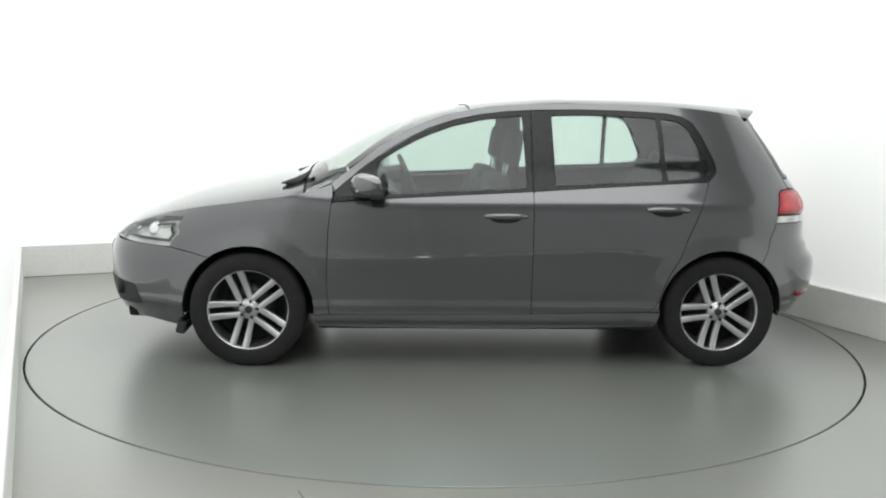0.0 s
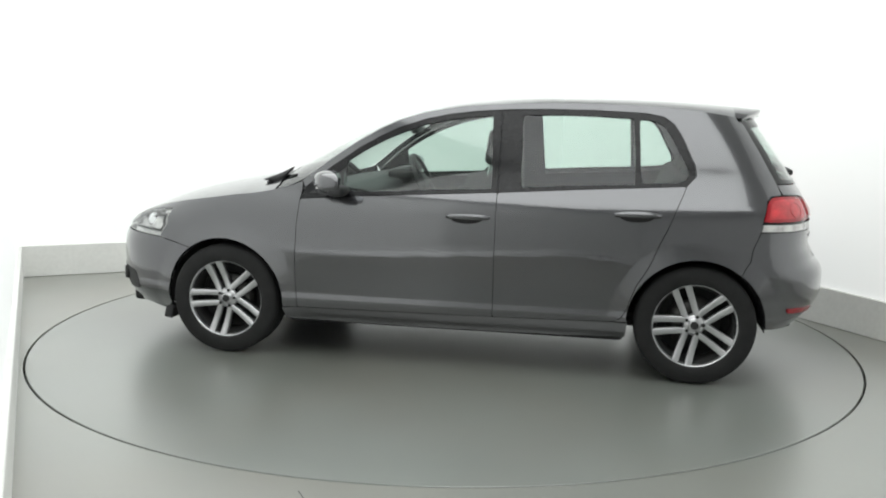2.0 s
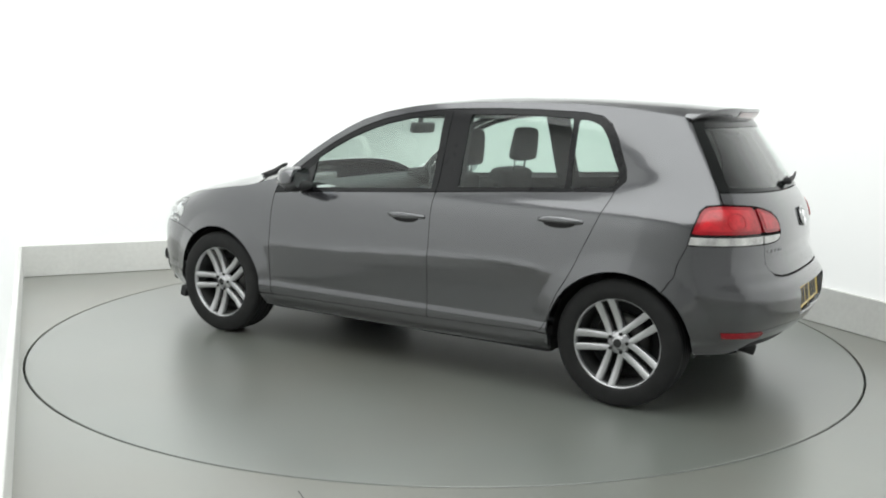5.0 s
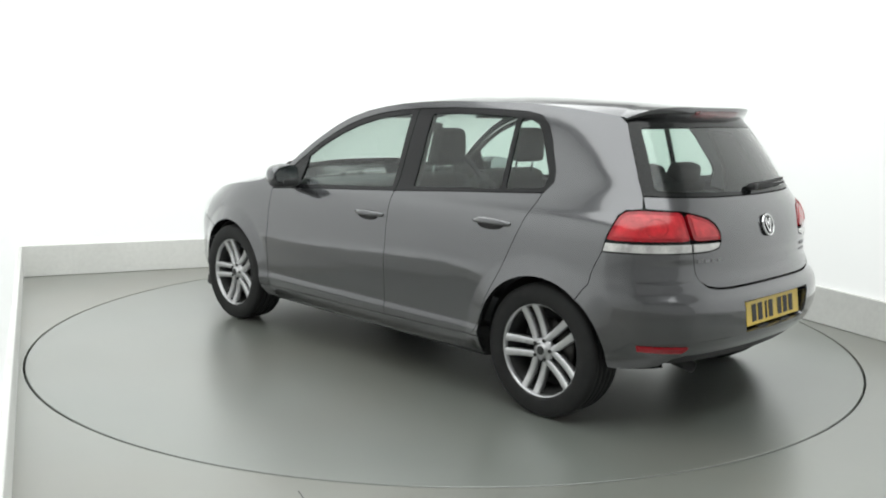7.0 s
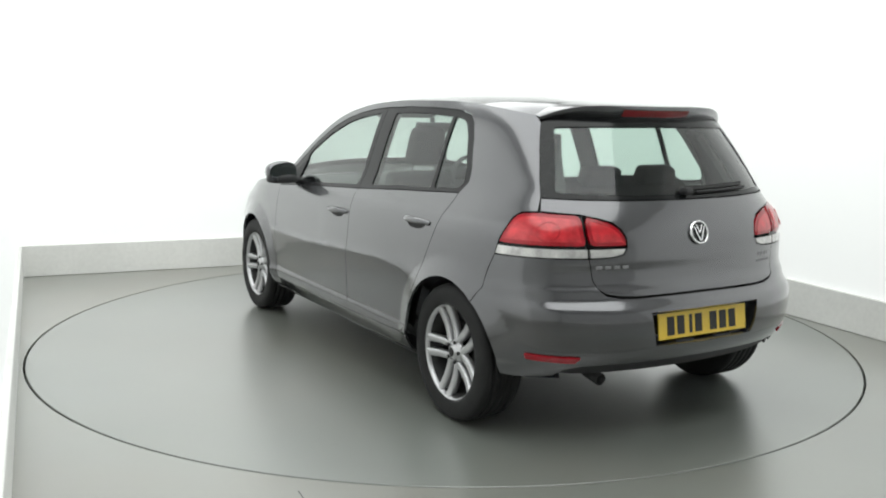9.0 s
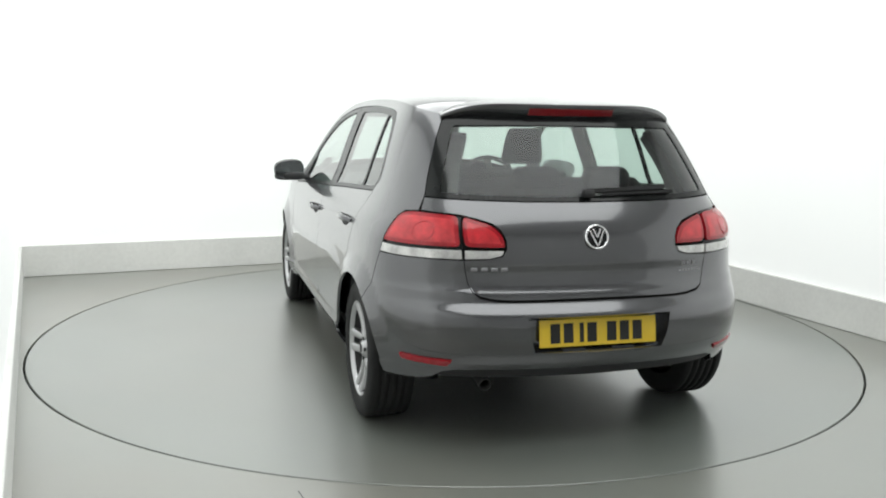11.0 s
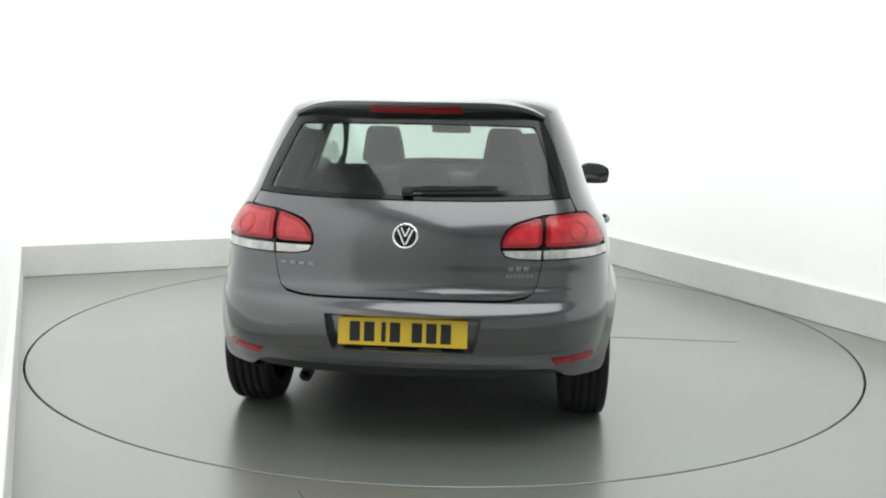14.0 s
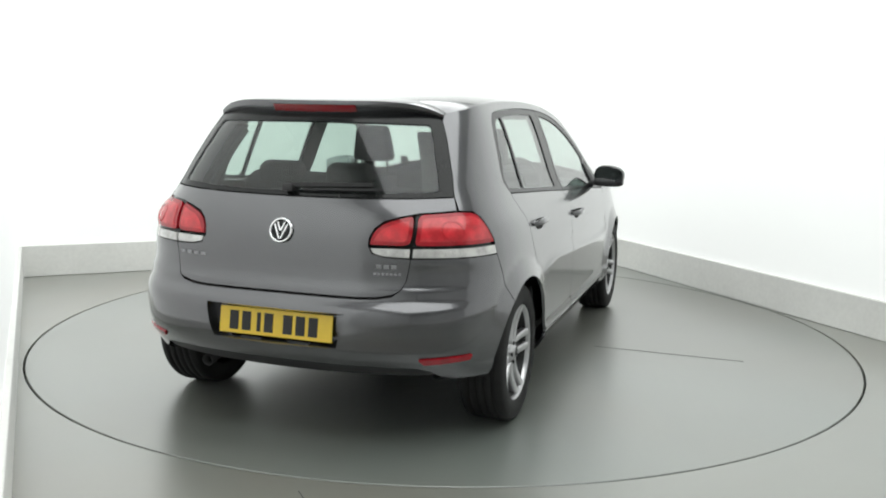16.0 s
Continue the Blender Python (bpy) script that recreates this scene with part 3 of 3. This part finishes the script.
    # near-black sheet added to block light and darken the shut lines
    panel("gap_backing", side([(.93, .22), (.93, .93), (.83, .905), (.54, .915), (-.24, .96), (-1.20, 1.02), (-1.40, 1.0), (-1.50, .70)]) + arc(-AXLE, 125, 5, r=ARCH + .004) + side([(-.93, .23)]), mode, "under", car,
          lift=-.016, depth=.0, gap=0, label="dark backing sheet added behind the gaps")
    for ax in (AXLE, -AXLE):
        well = grid(lambda a, y: Vector((ax + (ARCH + .001) * math.cos(a), s * y, HUB + (ARCH + .001) * math.sin(a))), np.linspace(radians(-4), radians(184), 34), (.50, .66, .76, .81))
        cap = grid(lambda a, r: Vector((ax + r * math.cos(a), s * .50, HUB + r * math.sin(a))), np.linspace(radians(-4), radians(184), 34), (.01, .18, ARCH + .006))
        part("wheel_arch_liner", merged(well, cap), "under", car, "black wheel arch liner", True)
    return fd, rd


for m in ("L", "R"):
    build_body(m)

# ---- nose, bonnet, screen, roof ----
xs = lambda a, b, n: np.linspace(a, b, n)
vs = np.linspace(-1, 1, 41)


def sheet(x0, x1, n, width, drop=0.0):
    """A bonnet or roof skin with an inner face 8 mm below it."""
    return merged(grid(lambda x, v: over(x, v, drop), xs(x0, x1, n), vs * width, 0, True), grid(lambda x, v: over(x, v, drop + .008), xs(x0, x1, n), vs * width))


part("bonnet", sheet(2.09, .999, 32, .996), "paint", car, "smooth grey bonnet", True)
part("cowl", sheet(1.004, .972, 4, .99, .014), "plastic", car, "black plastic scuttle below the windscreen", True)
screen = part("windscreen", grid(lambda x, v: over(x, v, .003), xs(.985, .105, 24), vs * .985, 0, True), "screen", car, "green-tinted windscreen", True)
screen.visible_shadow = False
part("roof", sheet(.10, -1.46, 40, 1.0), "paint", car, "", True)
part("headliner", grid(lambda x, v: over(x, v, .035), xs(.10, -1.50, 20), vs * .97, 0), "liner", car, "pale grey headliner", True)
for v0, v1 in ((.80, .22), (-.05, -.6)):
    rod = grid(lambda t, k: over(1.09 - .10 * t, v0 + (v1 - v0) * t, .022 * t) + Vector(((0, .016, .016, 0, 0)[k], 0, (-.008, -.008, .006, .006, -.008)[k])), np.linspace(0, 1, 13), list(range(5)))
    part("wiper", rod, "plastic", car, "black windscreen wiper")
arm = bmesh.new()
near = [arm.verts.new(p) for p in ((1.135, .665, .978), (1.045, .665, .962), (.975, .640, 1.030), (.965, .640, 1.052), (1.04, .655, 1.012))]
away = [arm.verts.new(v.co + Vector((0, -.05, .004))) for v in near]
arm.faces.new(near)
arm.faces.new(away[::-1])
for i in range(5):
    arm.faces.new((near[i], away[i], away[(i + 1) % 5], near[(i + 1) % 5]))
bmesh.ops.recalc_face_normals(arm, faces=arm.faces[:])
bmesh.ops.bevel(arm, geom=arm.edges[:], offset=.004, segments=2, affect="EDGES")
part("wiper_arm", arm, "plastic", car, "black wiper arm with cap", True)
panel("front_bumper", across_nose([fy(0, .655), fy(.44, .655), sx(1.90, .652), sx(1.71, .643)] + arc(AXLE, 55, -18) + side([(1.70, .20), (1.85, .225)]) + [fy(.5, .22), fy(0, .21)]), "nose", "paint", car)
panel("grille", across_nose([fy(0, .62), fy(.40, .62), fy(.40, .56), fy(0, .55)]), "nose", "plastic", car, lift=.003, label="black slatted grille")
panel("lower_grille", across_nose([fy(0, .42), fy(.36, .42), fy(.34, .27), fy(0, .27)]), "nose", "plastic", car, lift=.003, label="black lower air intake")

for s in (1, -1):
    part("air_deflector", box(.05, .26, .07, (1.655, s * .70, .205), .012, turn=(0, -14, 0)), "plastic", car, "black air deflector before the wheel")

# ---- tail ----
RECESS = both([ry(0, .588), ry(.318, .586), ry(.303, .50), ry(.284, .445), ry(0, .440)])
rb = panel("rear_bumper", both(GATE[::-1] + [ry(.70, 0.807)] + SEAM + arc(-AXLE, 127, 181)[1:] + [sx(-1.72, .297), sx(-1.80, .300), ry(.78, .300), ry(.70, .302), ry(.665, .312), ry(.63, .345), ry(.58, .359), ry(.4, .364), ry(0, .366)]),
           "tail", "paint", car, [RECESS], depth=.052, step=.018, gap=.0013)
panel("plate_recess", RECESS, "tail", "paint", rb, lift=-.052, depth=0, gap=-.002, label="recess round the number plate")
panel("diffuser", both([ry(0, .374), ry(.4, .372), ry(.58, .367), ry(.645, .348), ry(.66, .316), ry(.60, .306), ry(0, .302)]), "tail", "plastic", rb, lift=-.014, depth=.01, label="black textured lower bumper")
for s in (1, -1):
    k = rounded([ry(.785, .416), ry(.60, .408), ry(.615, .380), ry(.775, .390)], .008)
    panel("reflector", [(s * q, z) for q, z in k], "tail", "red", rb, lift=.008, depth=.016, bulge=.002, step=.015, label="slim red bumper reflector")
TG_SIDE = [ry(.668, 1.042), ry(.677, 1.022), ry(.690, 0.992), ry(.56, 0.982), ry(.49, 0.967), ry(.434, 0.95), ry(.400, 0.922), ry(.384, 0.887), ry(.383, 0.852), ry(.40, 0.822), ry(.45, 0.81)]
gate = panel("tailgate", both([ry(0, 1.031), ry(.30, 1.033), ry(.5, 1.037)] + TG_SIDE + [(q, z + (.007 if z < .66 else 0)) for q, z in GATE]), "tail", "paint", car, step=.020, label="tailgate with wide rear window")
FRIT = both([ry(0, 1.390), ry(.3, 1.386), ry(.45, 1.376), ry(.535, 1.363)] + GLASS_EDGE + [ry(.5, 1.040), ry(.30, 1.036), ry(0, 1.034)])
CLEAR = rounded(both([ry(0, 1.338), ry(.3, 1.336), ry(.512, 1.332), ry(.553, 1.23), ry(.592, 1.13), ry(.614, 1.068), ry(.3, 1.056), ry(0, 1.054)]), .02)
panel("window_surround", FRIT, "tail", "frit", gate, [CLEAR], lift=-.002, label="black border of the rear window")
g = panel("rear_window", CLEAR, "tail", "glass", gate, depth=0, gap=-.004, lift=-.006, label="green-tinted rear window")
g.visible_shadow = False
for s in (1, -1):
    # black strip added behind the glass edge to stop light showing through
    seal = [(q - .035, z) for q, z in [ry(.535, 1.385)] + GLASS_EDGE] + [(q + .03, z) for q, z in (GLASS_EDGE[::-1] + [ry(.535, 1.372)])]
    panel("window_backing", [(s * q, z) for q, z in seal], "tail", "trim", gate, lift=-.014, depth=0, gap=0, label="black backing strip added behind the window edge")
for s in (1, -1):
    for nm, top, low, host in (("tail_lamp", [ry(.555, 0.982)] + TAIL_LAMP_SIDE[:4] + [sx(-1.5985, 0.855), ry(.557, 0.853)], [ry(.557, 0.848), sx(-1.5975, 0.850), sx(-1.590, 0.809), ry(.70, 0.808), ry(.556, 0.807)], car),
                               ("tail_lamp", [ry(.549, 0.981), ry(.49, 0.966), ry(.434, 0.948), ry(.402, 0.921), ry(.386, 0.887), ry(.385, 0.862), ry(.387, 0.853), ry(.551, 0.853)],
                                [ry(.551, 0.848), ry(.389, 0.848), ry(.402, 0.823), ry(.45, 0.811), ry(.550, 0.807)], gate)):
        flip = lambda pts: [(s * q, z) for q, z in pts]
        ob = panel(nm, flip(rounded(top, .03)), "tail", "red", host, lift=.001, depth=.02, bulge=.007, gap=.0055, step=.014, label="red tail lamp with clear lower strip")
        element = [tuple(p) for p in shrunk(rounded(top, .03), .020)]
        panel("lamp_element", flip(element), "tail", "bright_red", ob, lift=.0055, depth=.003, gap=0, bulge=.006, step=.014, label="brighter ribbed lamp element")
        if host is car:
            qc = ry(.695, .912)[0]
            disc = lambda r: [(qc + 1.25 * r * math.cos(k * math.pi / 16), .912 + r * math.sin(k * math.pi / 16)) for k in range(32)]
            panel("lamp_ring", flip(disc(.038)), "tail", "ring_red", ob, [flip(disc(.034))], lift=.0118, depth=.002, gap=0, step=.02, label="darker ring in the lens")
        panel("clear_strip", flip(rounded(low, .006)), "tail", "clear", ob, lift=.001, depth=.02, bulge=.006, gap=.003, step=.012, label="clear reversing strip")
        if host is car:
            panel("lamp_seal", flip([ry(.553, 0.987)] + TAIL_LAMP_SIDE + [ry(.70, 0.805), ry(.553, 0.804)]), "tail", "trim", ob, lift=-.012, depth=0, gap=-.004)
# near-black sheet added behind tailgate and lamps so their gaps look shaded
panel("tail_backing", both([ry(0, 1.02), ry(.6, 1.01), ry(.68, .95), ry(.66, .70), ry(.5, .60), ry(0, .60)]), "tail", "under", car, lift=-.036, depth=0, gap=0, label="dark backing sheet added behind the gaps")


def lip(face, u, v):
    """The roof spoiler: its top from the roof to the tip, its rear face, its underside."""
    root, tip = -1.459, -1.645 + .150 * abs(v)**3.2
    y = v * edge_at(root)[0] * .998
    top = lambda x: over(x, v).z + max(0, -1.46 - x) * .10 * abs(v)**4
    if face == "top":
        x = root + (tip - root) * u
        return Vector((x, y, top(x) - .004 * u**3))
    zt = top(tip) - .004
    if face == "rear":
        return Vector((tip + .040 * u**1.5 - .004 * math.sin(u * math.pi), y, zt - (.064 - .028 * abs(v)**2.5) * u))
    z0 = zt - (.064 - .028 * abs(v)**2.5)
    return Vector((tip + .040 + (.09 - .03 * abs(v)) * u, y * (1 - .01 * u), z0 + .004 * u))


vf = np.concatenate([np.linspace(-1, -.9, 6)[:-1], np.linspace(-.9, .9, 33), np.linspace(.9, 1, 6)[1:]])
spoiler = part("spoiler", merged(grid(lambda u, v: lip("top", u, v), np.linspace(0, 1, 9), vf), grid(lambda u, v: lip("rear", u, v), np.linspace(0, 1, 6), vf),
               grid(lambda u, v: lip("under", u, v), np.linspace(0, 1, 4), vf)), "paint", gate, "body-coloured roof spoiler", True)
third = grid(lambda a, b: lip("rear", .30 + .45 * a, .36 * b) + Vector((-.003, 0, 0)), xs(0, 1, 4), xs(-1, 1, 17))
part("brake_light", third, "deep_red", spoiler, "slim red high brake light", True)

# rear wiper, badge, lettering bars, plate
def blade(y0, y1, z0, z1, lift, w, h):
    """A slim bar that follows the rear window."""
    def f(t, k):
        y, z = y0 + (y1 - y0) * t, z0 + (z1 - z0) * t
        q = math.copysign(ry(abs(y), z)[0], y)
        n = outward(lambda a, b: around(a, b, "tail"), np.array([q]), np.array([z]))[0]
        return Vector(around(q, z, "tail")) + Vector(n) * (lift + (0, w, w, 0, 0)[k]) + Vector((0, 0, (0, 0, h, h, 0)[k]))
    return grid(f, np.linspace(0, 1, 12), list(range(5)))


pivot = box(.045, .048, .034, (-1.846, .005, 1.068), .014)
part("rear_wiper", merged(blade(.02, -.36, 1.058, 1.070, .012, .014, .016), pivot, blade(-.06, -.405, 1.052, 1.060, .001, .012, .010)), "plastic", gate, "black rear wiper arm and blade")


def badge(parent):
    p = around(*ry(0, .895), "tail")
    n = outward(lambda a, b: around(a, b, "tail"), np.array([.001]), np.array([.895]))[0]
    m = Matrix.Translation(Vector(p)) @ Vector(n).to_track_quat("Z", "Y").to_matrix().to_4x4() @ Matrix.Diagonal((.86, .86, 1, 1))
    disc = bmesh.new()
    bmesh.ops.create_cone(disc, cap_ends=True, segments=40, radius1=.060, radius2=.056, depth=.008, matrix=m @ pose(0, 0, .004))
    ob = part("badge", disc, "trim", parent, "round chrome and black badge")
    ring = grid(lambda a, b: m @ Vector(((.0555 + .006 * math.cos(b)) * math.cos(a), (.0555 + .006 * math.cos(b)) * math.sin(a), .008 + .006 * math.sin(b))),
                np.linspace(0, 2 * math.pi, 41), np.linspace(0, 2 * math.pi, 9))
    part("badge_ring", ring, "chrome", ob, "chrome ring", True)
    for x, y, a, size in ((-.019, -.006, 24, .078), (.019, -.006, -24, .078), (-.010, .018, 24, .046), (.010, .018, -24, .046)):
        bar = box(.0085, size, .006, (x, y, .010), .002, turn=(0, 0, a))
        bmesh.ops.transform(bar, matrix=m, verts=bar.verts)
        part("badge_bar", bar, "chrome", ob)


badge(gate)


def on_tail(y, z, w, h, thick, mat, name, parent, label=""):
    q = ry(abs(y), z)
    q = (math.copysign(q[0], y), z)
    p = around(q[0], z, "tail")
    n = outward(lambda a, b: around(a, b, "tail"), np.array([q[0]]), np.array([z]))[0]
    m = Matrix.Translation(Vector(p)) @ Vector(n).to_track_quat("Z", "Y").to_matrix().to_4x4()
    b = box(w, h, thick, (0, 0, thick / 2), min(w, h) * .12, 1)
    bmesh.ops.transform(b, matrix=m, verts=b.verts)
    return part(name, b, mat, parent, label)


for i in range(4):
    on_tail(.512 - i * .040, .770, .027, .014, .003, "silver", "lettering_bar", gate, "small silver lettering bar")
for i in range(3):
    on_tail(-.428 - i * .030, .772, .022, .017, .003, "silver", "lettering_bar", gate, "small silver lettering bar")
for i in range(7):
    on_tail(-.412 - i * .0165, .742, .011, .010, .002, "silver", "lettering_bar", gate, "small silver lettering bar")
PX = -1.984
plate = part("number_plate", box(.006, .520, .111, (PX, 0, .516), .002, turn=(0, 8, 0)), "plate", rb, "yellow rear number plate with dark bars")
for i in range(7):
    w = .018 if i == 2 else .042
    y = .192 - i * .058 - (.030 if i > 3 else 0) + (.0 if i < 3 else .012)
    part("plate_bar", box(.003, w, .079, (PX - .0035, y, .516), .0008, 1, (0, 8, 0)), "ink", plate)
for y in (.11, -.11):
    part("plate_lamp_lip", box(.02, .10, .010, (-1.990, y, .447), .003), "plastic", rb, "black notch under the plate")
pipe = bmesh.new()
bmesh.ops.create_cone(pipe, cap_ends=False, segments=24, radius1=.027, radius2=.027, depth=.10, matrix=pose(-1.785, .43, .282, 0, 80))
bmesh.ops.solidify(pipe, geom=pipe.faces[:], thickness=.003)
part("exhaust_pipe", pipe, "barrel", car, "short dark exhaust pipe", True)

# ---- underside ----
part("floor_pan", merged(box(1.86, 1.62, .10, (0, 0, .245), .03), box(3.35, .96, .12, (.26, 0, .26), .03), box(.45, 0.96, .08, (-1.58, 0, .33), .03), box(.3, 1.2, .1, (1.85, 0, .26), .03)),
     "under", car, "dark underbody")
for ax in (AXLE, -AXLE):
    part("axle", box(.07, 1.36, .07, (ax, 0, .27), .02), "under", car)


# ---- wheels ----
def revolve(profile, n=56):
    """A ring turned about the y axis from (radius, y) points."""
    return grid(lambda a, i: Vector((profile[i][0] * math.cos(a), profile[i][1], profile[i][0] * math.sin(a))), np.linspace(0, 2 * math.pi, n + 1), list(range(len(profile))))


def wheel_meshes():
    tread = [(.302, .096), (.308, .088), (.311, .074)]
    for y in (.052, .018, -.018, -.052):
        tread += [(.312, y + .006), (.304, y + .0045), (.304, y - .0045), (.312, y - .006)]
    tread += [(.311, -.074), (.308, -.088), (.302, -.096)]
    tyre = revolve([(.212, .084), (.217, .096), (.232, .1015), (.252, .1045), (.272, .1045), (.290, .101)] + tread + [(.285, -.101), (.25, -.104), (.215, -.09)], 72)
    lipr = revolve([(.206, .060), (.210, .086), (.216, .095), (.221, .095), (.222, .090), (.219, .084), (.214, .08)], 72)
    barrel = revolve([(.206, .075), (.198, .055), (.190, .02), (.185, -.05), (.195, -.09)], 48)
    out = {"tyre": (tyre, "tyre"), "rim": (lipr, "alloy"), "barrel": (barrel, "barrel")}
    disc = revolve([(.05, .012), (.138, .012), (.138, -.008), (.05, -.008)], 40)
    back = revolve([(.0, -.03), (.19, -.03)], 32)
    out["brake_disc"] = (disc, "steel")
    out["backplate"] = (back, "under")

    def bar(sgn):
        def f(t, k):
            r = .030 + t * .184
            off = sgn * (.0285 + .0070 * t)
            half = .0150 + .0035 * t
            h = .070 + .020 * t - .012 * math.sin(t * math.pi)
            c = ((-half, -.030), (-half, -.004), (-half * .72, 0), (half * .72, 0), (half, -.004), (half, -.030))[k]
            return Vector((r, h + c[1], off + c[0]))
        return grid(f, np.linspace(0, 1, 9), list(range(6)))
    out["spoke"] = (bar(1), "alloy")
    out["spoke_twin"] = (bar(-1), "alloy")
    hub = revolve([(.0, .083), (.026, .083), (.029, .080), (.030, .076), (.042, .072), (.056, .064), (.058, .045)], 40)
    out["hub"] = (hub, "alloy")
    cap = revolve([(.0, .0855), (.018, .0855), (.0215, .083)], 24)
    out["hub_cap"] = (cap, "barrel")
    bolt = bmesh.new()
    bmesh.ops.create_cone(bolt, cap_ends=True, segments=10, radius1=.009, radius2=.008, depth=.006, matrix=pose(.047, .0755, 0, 90))
    out["bolt"] = (bolt, "ink")
    res = {}
    for k, (b, m) in out.items():
        bmesh.ops.remove_doubles(b, verts=b.verts[:], dist=1e-5)
        bmesh.ops.recalc_face_normals(b, faces=b.faces[:])
        res[k] = finish(b, k, m, k not in ("bolt",))
    return res


WHEEL = wheel_meshes()


def wheel(x, y, turn, spin):
    hub = new("wheel", WHEEL["rim"])
    hub.parent = car
    hub.matrix_basis = pose(x, y, .3125, 0, 0, turn) @ pose(0, 0, 0, 0, spin, 0)
    tagged(hub, "silver twin-spoke alloy wheel with black tyre")
    for k in ("tyre", "barrel", "brake_disc", "backplate", "hub", "hub_cap"):
        o = new(k, WHEEL[k])
        o.parent = hub
    for i in range(5):
        for k in ("spoke", "spoke_twin"):
            o = new("spoke", WHEEL[k])
            o.parent, o.matrix_basis = hub, pose(0, 0, 0, 0, 72 * i, 0)
        o = new("bolt", WHEEL["bolt"])
        o.parent, o.matrix_basis = hub, pose(0, 0, 0, 0, 72 * i + 36, 0)
    return hub


wheel(AXLE, .772, 0, 3)
wheel(-AXLE, .762, 0, 3)
wheel(AXLE, -.772, 180, 20)
wheel(-AXLE, -.762, 180, 40)


# ---- cabin ----
def cushion(sx_, sy_, sz_, at, turn=(0, 0, 0), soft=.05, taper=0.0):
    b = box(sx_, sy_, sz_, bevel=min(soft, sx_ * .45, sy_ * .45, sz_ * .45), seg=3)
    for v in b.verts:
        v.co.y *= 1 - taper * (v.co.z / sz_ + .5)
    bmesh.ops.transform(b, matrix=pose(*at, *turn), verts=b.verts)
    return b


def seat(x, y):
    body = merged(cushion(.50, .50, .16, (x + .22, y, .50), (0, -6, 0)), cushion(.13, .48, .55, (x - .06, y, .765), (0, -14, 0), .05, .18),
                  cushion(.12, .07, .42, (x - .025, y + .22, .76), (0, -14, 0), .03), cushion(.12, .07, .42, (x - .025, y - .22, .76), (0, -14, 0), .03),
                  box(.40, .40, .2, (x + .18, y, .35), .03))
    ob = part("front_seat", body, "cloth", car, "dark cloth front seat", True)
    part("headrest", cushion(.10, .262, .21, (x - .205, y, 1.187), (0, -8, 0), .045, .28), "cloth", ob, "padded dark headrest", True)
    for dy in (.075, -.075):
        part("headrest_post", box(.012, .012, .14, (x - .170, y + dy, 1.06), .003, 1, (0, -12, 0)), "chrome", ob)


seat(.03, .355)
seat(.03, -.355)
bench = part("rear_seat", merged(cushion(.46, 1.24, .16, (-.80, 0, .52), (0, -6, 0)), cushion(.14, 1.22, .58, (-1.13, 0, .80), (0, -22, 0), .05, .06)), "cloth", car, "dark cloth rear bench", True)
for y in (.36, 0, -.36):
    part("headrest", cushion(.09, .25, .10, (-1.265, y, 1.085), (0, -14, 0), .035, .15), "cloth", bench, "low dark rear headrest", True)
part("parcel_shelf", box(.42, 1.06, .03, (-1.48, 0, .965), .01), "plastic", car, "dark parcel shelf")
dash = grid(lambda y, k: Vector(((.92, .70, .52, .47, .50, .58)[k] + .02 * math.cos(y * 4), y, (.935, .965, .945, .90, .72, .55)[k])), np.linspace(-.72, .72, 25), list(range(6)))
dash = part("dashboard", dash, "plastic", car, "dark soft-touch dashboard", True)
part("binnacle", cushion(.16, .36, .09, (.53, -.36, .965), (0, 8, 0), .03), "plastic", dash, "instrument hood", True)
ring = grid(lambda a, b: Vector(((.185 + .015 * math.cos(b)) * math.cos(a), (.185 + .015 * math.cos(b)) * math.sin(a), .015 * math.sin(b))), np.linspace(0, 2 * math.pi, 41), np.linspace(0, 2 * math.pi, 11))
sw = merged(ring, box(.11, .13, .05, (0, 0, -.01), .02), box(.05, .34, .02, (0, 0, -.005), .008), box(.16, .05, .02, (.09, 0, -.005), .008))
bmesh.ops.transform(sw, matrix=pose(.40, -.36, .915, 0, -65, 0), verts=sw.verts)
part("steering_wheel", sw, "plastic", car, "black three-spoke steering wheel", True)
rv = merged(cushion(.035, .25, .065, (.37, 0, 1.277), (0, -10, 0), .02), box(.03, .02, .06, (.385, 0, 1.312), .006))
part("rear_view_mirror", rv, "plastic", car, "dark interior mirror", True)
part("cabin_floor", box(2.5, 1.30, .03, (-.35, 0, .315), .01), "cloth", car, "dark carpet")
for y in (.35, -.35):
    part("sun_visor", box(.15, .36, .02, (.04, y, 1.365), .008, turn=(0, 12, 0)), "liner", car, "pale grey sun visor")


def motions():
    spins, drives = [], []
    for i in range(33):
        t = i * 0.5
        a = TURN_0 + TURN_RATE * t + TURN_GAIN * t * t
        spins.append((t, pose(0, 0, 0, 0, 0, a)))
        drives.append((t, pose(0, 0, 0, 0, 0, a) @ pose(SHIFT[0], SHIFT[1], 0)))
    walk(turntable, spins)
    walk(car, drives)


motions()
